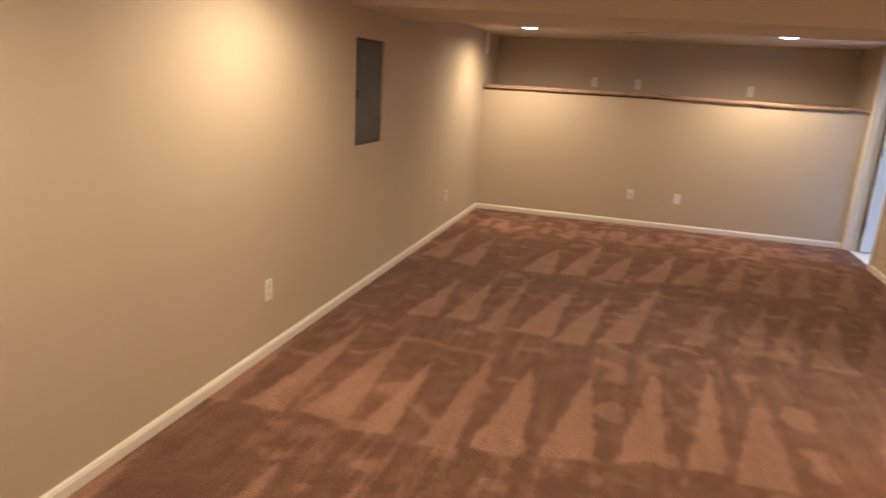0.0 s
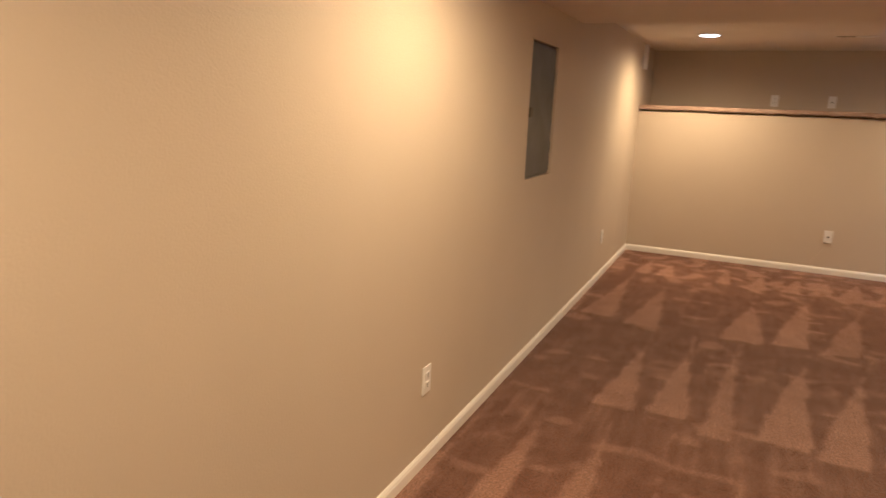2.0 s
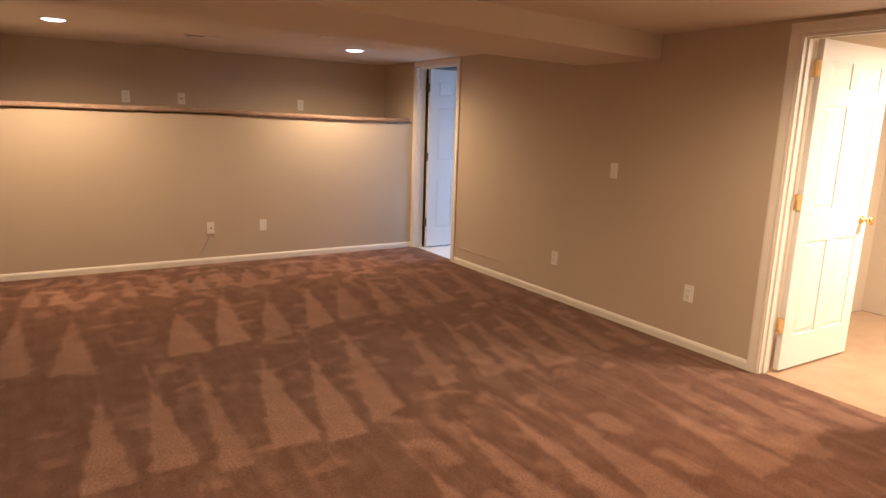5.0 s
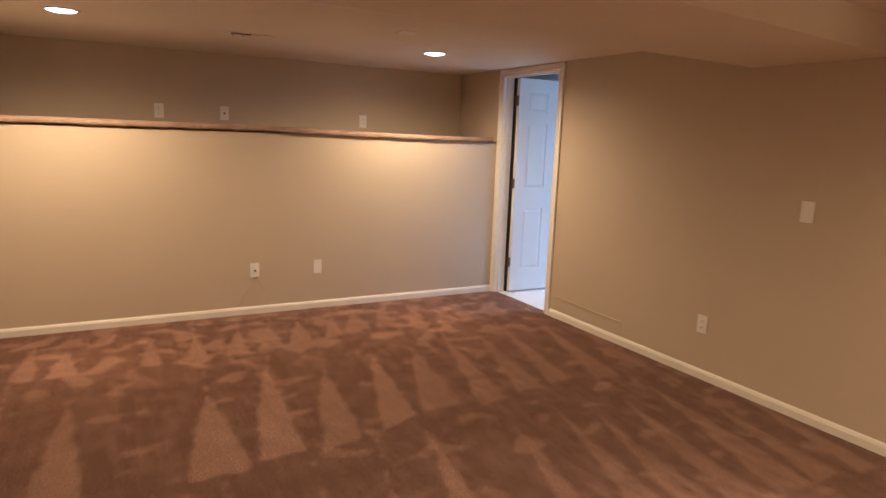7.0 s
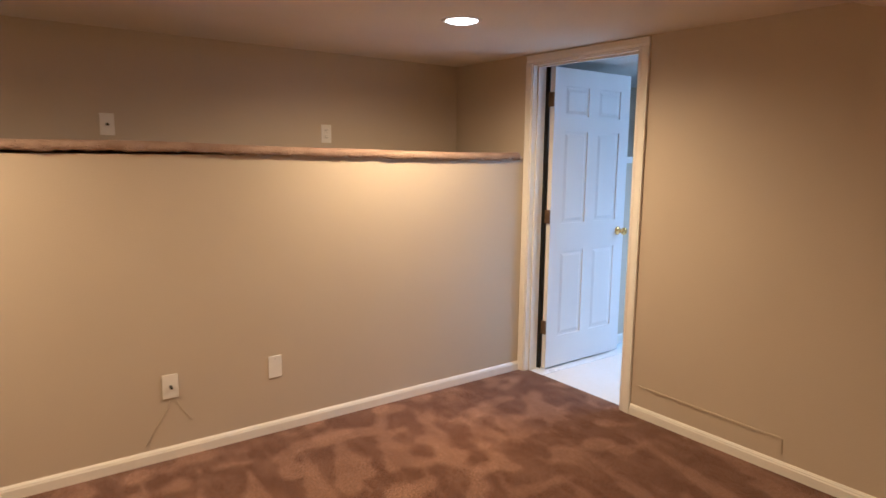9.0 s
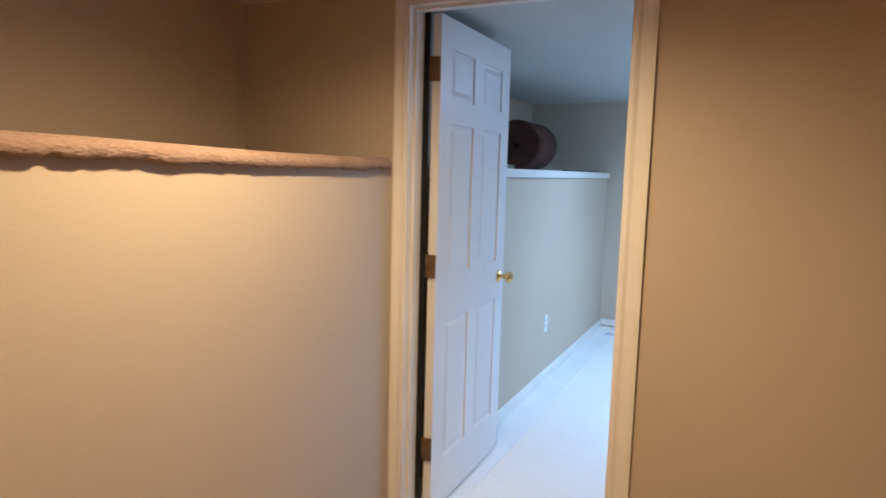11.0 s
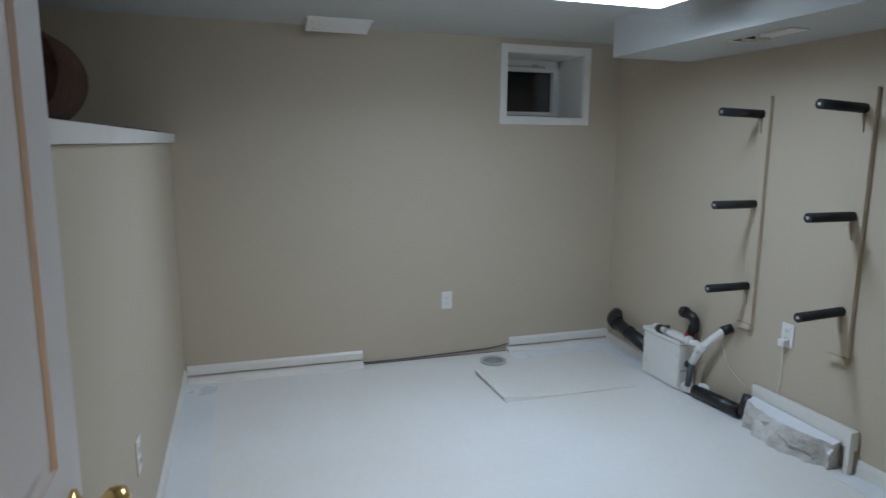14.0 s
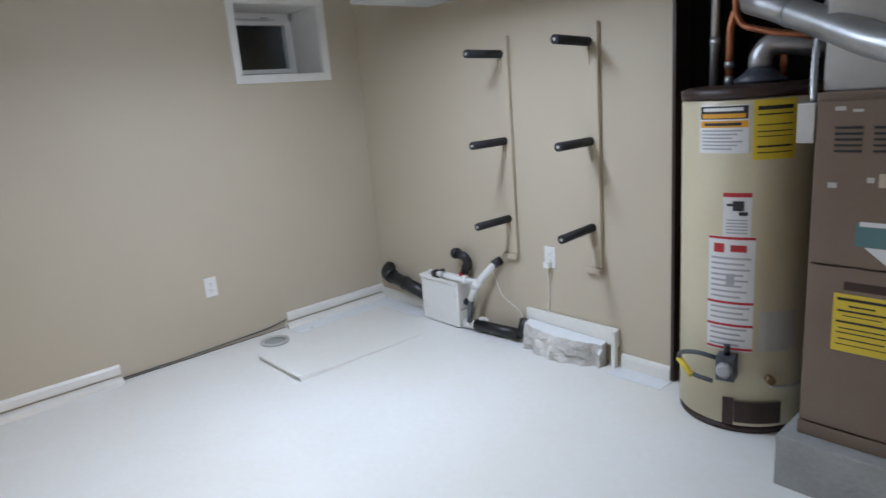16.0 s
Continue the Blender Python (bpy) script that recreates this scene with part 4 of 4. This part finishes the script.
def build_heater():
    h = thing("water_heater", "cream upright gas water heater with warning labels", "water heater", pose(HX, HY, 0.0))
    part("tank", lathe(bmesh.new(), [(HR - 0.012, 0.022), (HR, 0.03), (HR, 1.285), (HR - 0.004, 1.29)], 64), CREAM, h)
    part("base_ring", lathe(bmesh.new(), [(HR - 0.03, -0.003), (HR - 0.002, 0.0), (HR - 0.004, 0.0215)], 64), WOOD, h)
    part("top_rim", lathe(bmesh.new(), [(HR + 0.004, 1.2905), (HR + 0.006, 1.325), (HR - 0.02, 1.335), (0.05, 1.338)], 64), WOOD, h, "dark brown top cap")
    part("draft_hood", lathe(bmesh.new(), [(0.088, 1.339), (0.092, 1.350), (0.055, 1.378), (0.045, 1.39)], 32, pose(-0.033, 0, 0)), GREYSTEEL, h)
    part("flue_elbow", tube(bmesh.new(), [(-0.03, 0, 1.385), (-0.03, 0.0, 1.43), (-0.06, -0.01, 1.475), (-0.13, -0.03, 1.47), (-0.22, -0.08, 1.45)], 0.04, 20), GALV, h, "shiny flue elbow")
    w1 = part("warning_label", wrap(bmesh.new(), -20, 23, 1.10, 1.272, 0), LABELW, h, "white and orange warning label")
    part("header", wrap(bmesh.new(), -19, 22, 1.222, 1.268, 0.0006), INK, w1)
    part("header_stripe", wrap(bmesh.new(), -17, 20, 1.226, 1.241, 0.0011), LABELO, w1)
    part("header_text", wrap(bmesh.new(), -16, 18, 1.250, 1.262, 0.0011), LABELW, w1)
    part("orange_band", wrap(bmesh.new(), -19, 22, 1.192, 1.216, 0.0006), LABELO, w1)
    part("band_text", wrap(bmesh.new(), -15, 17, 1.199, 1.209, 0.0011), INK, w1)
    for k in range(6):
        part("text_bar", wrap(bmesh.new(), -17, 18 - (k % 3) * 4, 1.178 - k * 0.013, 1.184 - k * 0.013, 0.0006), INKG, w1)
    w2 = part("energy_label", wrap(bmesh.new(), 26, 60, 1.075, 1.283, 0), LABELY, h, "yellow energy label")
    for z, t in ((1.248, 0.014), (1.230, 0.005), (1.195, 0.004), (1.172, 0.004), (1.155, 0.003), (1.118, 0.007), (1.098, 0.004)):
        part("text_bar", wrap(bmesh.new(), 29, 57, z, z + t, 0.0006), INK, w2)
    w3 = part("danger_label", wrap(bmesh.new(), 4, 27, 0.70, 0.862, 0, 0.095), LABELW, h, "white label with red band")
    part("red_band", wrap(bmesh.new(), 4, 27, 0.846, 0.862, 0.0006, 0.095), INKR, w3)
    part("figure", wrap(bmesh.new(), 12, 21, 0.795, 0.832, 0.0006, 0.095), INK, w3)
    part("figure", wrap(bmesh.new(), 7, 17, 0.812, 0.822, 0.0008, 0.095), INK, w3)
    part("figure", wrap(bmesh.new(), 17, 24, 0.778, 0.792, 0.0008, 0.095), INK, w3)
    for k in range(5):
        part("text_bar", wrap(bmesh.new(), 7, 24, 0.710 + k * 0.012, 0.715 + k * 0.012, 0.0006, 0.095), INKG, w3)
    w4 = part("instruction_label", wrap(bmesh.new(), -8, 31, 0.235, 0.69, 0, 0.105), LABELW, h, "long white instruction label with red rules")
    for z in (0.677, 0.425, 0.335, 0.24):
        part("red_rule", wrap(bmesh.new(), -8, 31, z, z + 0.010, 0.0006, 0.105), INKR, w4)
    part("red_mark", wrap(bmesh.new(), -3, 6, 0.625, 0.660, 0.0006, 0.105), INKR, w4)
    part("red_mark", wrap(bmesh.new(), 11, 24, 0.630, 0.656, 0.0006, 0.105), INKR, w4)
    part("figure", wrap(bmesh.new(), 8, 15, 0.50, 0.545, 0.0006, 0.105), INKG, w4)
    for k in range(17):
        z = 0.60 - k * 0.0215
        if abs(z - 0.43) > 0.012 and abs(z - 0.34) > 0.012:
            part("text_bar", wrap(bmesh.new(), -5, 28 - (k * 5 % 9), z, z + 0.008, 0.0006, 0.105), INKG, w4)
    part("rating_plate", wrap(bmesh.new(), 36, 72, 0.24, 0.40, 0, 0.105), DUCT, h, "faded silver rating plate")
    m = Matrix.Translation((0, 0, 0.10)) @ Matrix.Rotation(radians(12), 4, "Z")
    v = part("gas_valve", bev(boxes((-0.035, 0.035, HR - 0.004, HR + 0.06, 0.135, 0.235)), 0.008), GREYSTEEL, h, "grey gas control valve", m)
    part("dial", lathe(bmesh.new(), [(0.03, 0), (0.028, 0.02), (0.02, 0.024)], 24, pose(0, HR + 0.0605, 0.185, -90)), INKG, v)
    part("cap", lathe(bmesh.new(), [(0.012, 0), (0.012, 0.04)], 12, pose(0, HR + 0.03, 0.2355)), BLACK, v)
    gl = part("gas_line", tube(bmesh.new(), [(0.035, HR + 0.03, 0.215), (0.10, HR + 0.05, 0.235), (0.17, HR + 0.02, 0.215), (0.20, HR - 0.03, 0.17), (0.14, HR + 0.02, 0.125), (0.05, HR + 0.03, 0.115)], 0.009, 10, steps=8), BLUEGREY, h, "", m)
    part("yellow_tag", tube(bmesh.new(), [(0.195, HR - 0.025, 0.165), (0.13, HR + 0.025, 0.122)], 0.0125, 12), LABELY, gl, "yellow sleeve")
    part("burner_cover", wrap(bmesh.new(), 18, 58, 0.045, 0.135, 0.006), WOOD, h, "dark burner access cover")
    part("burner_cover_edge", wrap(bmesh.new(), 8, 17.5, 0.03, 0.145, 0.004), WOOD, h)
    m2 = Matrix.Translation((0, 0, 0.07)) @ Matrix.Rotation(radians(46), 4, "Z")
    part("drain_cock", tube(bmesh.new(), [(0, HR - 0.01, 0.165), (0, HR + 0.03, 0.165)], 0.016, 14), BRONZE, h, "", m2)
    part("drain_hose", tube(bmesh.new(), [(0, HR + 0.02, 0.14), (-0.08, HR + 0.01, 0.13), (-0.16, HR - 0.04, 0.13)], 0.006, 8), DUCT, h, "", m2)


build_heater()
pipe("copper_pipe", "copper water pipes rising above the heater", [
    ("riser", [(HX + 0.093, HY - 0.02, 1.338), (HX + 0.093, HY - 0.02, 1.545), (HX + 0.08, HY - 0.02, 1.60), (HX + 0.053, HY - 0.02, 1.65), (HX + 0.04, HY - 0.03, CEIL_U)], 0.014, COPPER),
    ("branch", [(HX + 0.065, HY + 0.02, CEIL_U - 0.2), (HX + 0.06, HY + 0.01, 1.60), (HX + 0.035, HY + 0.01, 1.548), (HX - 0.087, HY + 0.01, 1.51), (HX - 0.30, HY - 0.05, 1.47)], 0.012, COPPER),
    ("second_riser", [(HX - 0.10, HY - 0.04, 1.338), (HX - 0.10, HY - 0.04, 1.52)], 0.013, COPPER),
    ("coupling", [(HX + 0.093, HY - 0.02, 1.40), (HX + 0.093, HY - 0.02, 1.425)], 0.018, GALV), ("nipple", [(HX + 0.093, HY - 0.02, 1.335), (HX + 0.093, HY - 0.02, 1.37)], 0.017, GALV)], 0.013, COPPER)
pipe("gas_pipe", "galvanised steel pipe standing beside the copper pipes", [
    ("run", [(HX + 0.16, HY - 0.03, 1.335), (HX + 0.15, HY - 0.03, CEIL_U)], 0.016, GALV), ("coupling", [(HX + 0.157, HY - 0.03, 1.49), (HX + 0.157, HY - 0.03, 1.52)], 0.0195, GALV)], 0.019, GALV)
pipe("flue_pipe", "shiny round flue duct running above the furnace", [
    ("run", [(4.62, 5.29, 1.625), (4.50, 5.34, 1.58), (4.369, 5.42, 1.525), (4.10, 5.60, 1.41), (3.80, 5.70, 1.36)], 0.048, GALV), ("collar", [(4.46, 5.365, 1.563), (4.445, 5.374, 1.557)], 0.051, GALV), ("rear_run", [(4.54, 5.12, 1.70), (4.60, 5.22, 1.66), (4.62, 5.29, 1.625)], 0.048, GALV)], 0.042, GALV)


def build_furnace():
    x0, x1, y0, y1, z0, z1 = 3.70, 4.30, 4.95, 5.575, 0.185, 1.305
    f = thing("furnace", "taupe sheet-metal furnace with yellow and teal stickers", "furnace", pose((x0 + x1) / 2, y1, z0))
    w, d, h = (x1 - x0) / 2, y1 - y0, z1 - z0
    part("cabinet", bev(boxes((-w, w, -d, -0.012, 0, h)), 0.006), TAUPE, f)
    part("upper_door", bev(boxes((-w + 0.008, w - 0.008, -0.0115, 0.004, 0.60, h - 0.025)), 0.004), TAUPE, f)
    part("lower_door", bev(boxes((-w + 0.008, w - 0.008, -0.0115, 0.003, 0.055, 0.594)), 0.004), TAUPE, f)
    part("toe_strip", bev(boxes((-w, w, -0.0115, 0.0, 0.0, 0.048)), 0.003), TAUPE, f)
    for gx in (0.205, 0.105, 0.005):
        for k in range(5):
            part("louvre", bev(boxes((gx - 0.036, gx + 0.036, 0.0042, 0.0075, 0.945 + k * 0.017, 0.952 + k * 0.017)), 0.001), INK, f, "dark louvre slot")
    part("handle", bev(boxes((-0.02, 0.12, 0.0042, 0.010, 0.845, 0.885)), 0.003), TANWOOD, f)
    part("handle_slot", boxes((0.0, 0.10, 0.0102, 0.0108, 0.855, 0.872)), INK, f)
    t = part("teal_sticker", boxes((0.0, 0.17, 0.0042, 0.0050, 0.665, 0.735)), TEAL, f, "teal sticker with white edge")
    part("teal_edge", boxes((0.01, 0.16, 0.0051, 0.0056, 0.727, 0.741)), LABELW, t)
    bm = bmesh.new()
    back, face = [[bm.verts.new((px, py, pz)) for px, pz in ((0.145, 0.664), (0.015, 0.664), (0.08, 0.612))] for py in (0.0043, 0.0052)]
    for i in range(3):
        bm.faces.new((back[i], back[(i + 1) % 3], face[(i + 1) % 3], face[i]))
    bm.faces.new(back)
    bm.faces.new(face)
    part("white_point", bm, LABELW, t)
    y = part("yellow_sticker", boxes((0.05, 0.215, 0.0035, 0.0042, 0.325, 0.512)), LABELY, f, "yellow guide sticker")
    for k, (z, th, inset) in enumerate(((0.434, 0.009, 0.010), (0.415, 0.005, 0.05), (0.398, 0.006, 0.012), (0.384, 0.003, 0.03), (0.362, 0.007, 0.010), (0.343, 0.004, 0.02), (0.328, 0.004, 0.012), (0.308, 0.004, 0.02), (0.29, 0.003, 0.012))):
        part("text_bar", boxes((0.052 + inset, 0.213 - inset * 0.8, 0.0043, 0.0048, z + 0.057, z + th + 0.057)), INK, y)
    part("faded_strip", boxes((-0.10, 0.19, 0.0035, 0.0039, 0.525, 0.552)), WOOD, f)
    random.seed(8)
    for k in range(4):
        px, pz = random.uniform(0.10, 0.24), random.choice((random.uniform(0.78, 0.86), random.uniform(1.06, 1.085), random.uniform(0.63, 0.66)))
        part("scuff", bev(boxes((px, px + random.uniform(0.015, 0.04), 0.0042, 0.0046, pz, pz + random.uniform(0.006, 0.018))), 0.0001, 1), DUCT, f, "pale torn sticker remnant")
    return f


build_furnace()
tagged(part("furnace_plinth", bev(boxes((3.66, 4.345, 4.92, 5.635, -0.004, 0.184)), 0.006), CONC), "grey painted concrete plinth under the furnace", "plinth")
plenum = thing("supply_plenum", "pale sheet-metal duct standing on the furnace", "duct", pose(4.0, 5.25, 1.306))
part("duct", bev(boxes((-0.27, 0.305, -0.28, 0.25, 0.0, 0.575)), 0.004), DUCT, plenum)
part("seam", boxes((-0.272, 0.307, 0.2505, 0.256, 0.30, 0.32)), GALV, plenum)
jb = thing("junction_box", "grey metal junction box with flexible conduit on the furnace side", "electrical box", pose(4.301, 5.53, 1.21))
part("box", bev(boxes((0.0, 0.05, -0.04, 0.04, -0.055, 0.065)), 0.003), DUCT, jb)
cb = bmesh.new()
zz = [(0.02 + 0.02 * math.sin(k * 0.09), -0.004 * k, 0.066 + 0.0105 * k) for k in range(30)]
tube(cb, zz, [0.011 if k % 2 else 0.0088 for k in range(30)], 12, smooth=False)
part("conduit", cb, GALV, jb, "ribbed flexible conduit")
# dark strip added in place of the brown gap beside the furnace
part("dark_filler", boxes((4.302, 4.33, 5.0, 5.36, -0.004, 1.28)), WOOD, None)
tagged(bpy.data.objects["dark_filler"], "dark brown strip filling the gap between heater and furnace", "board")
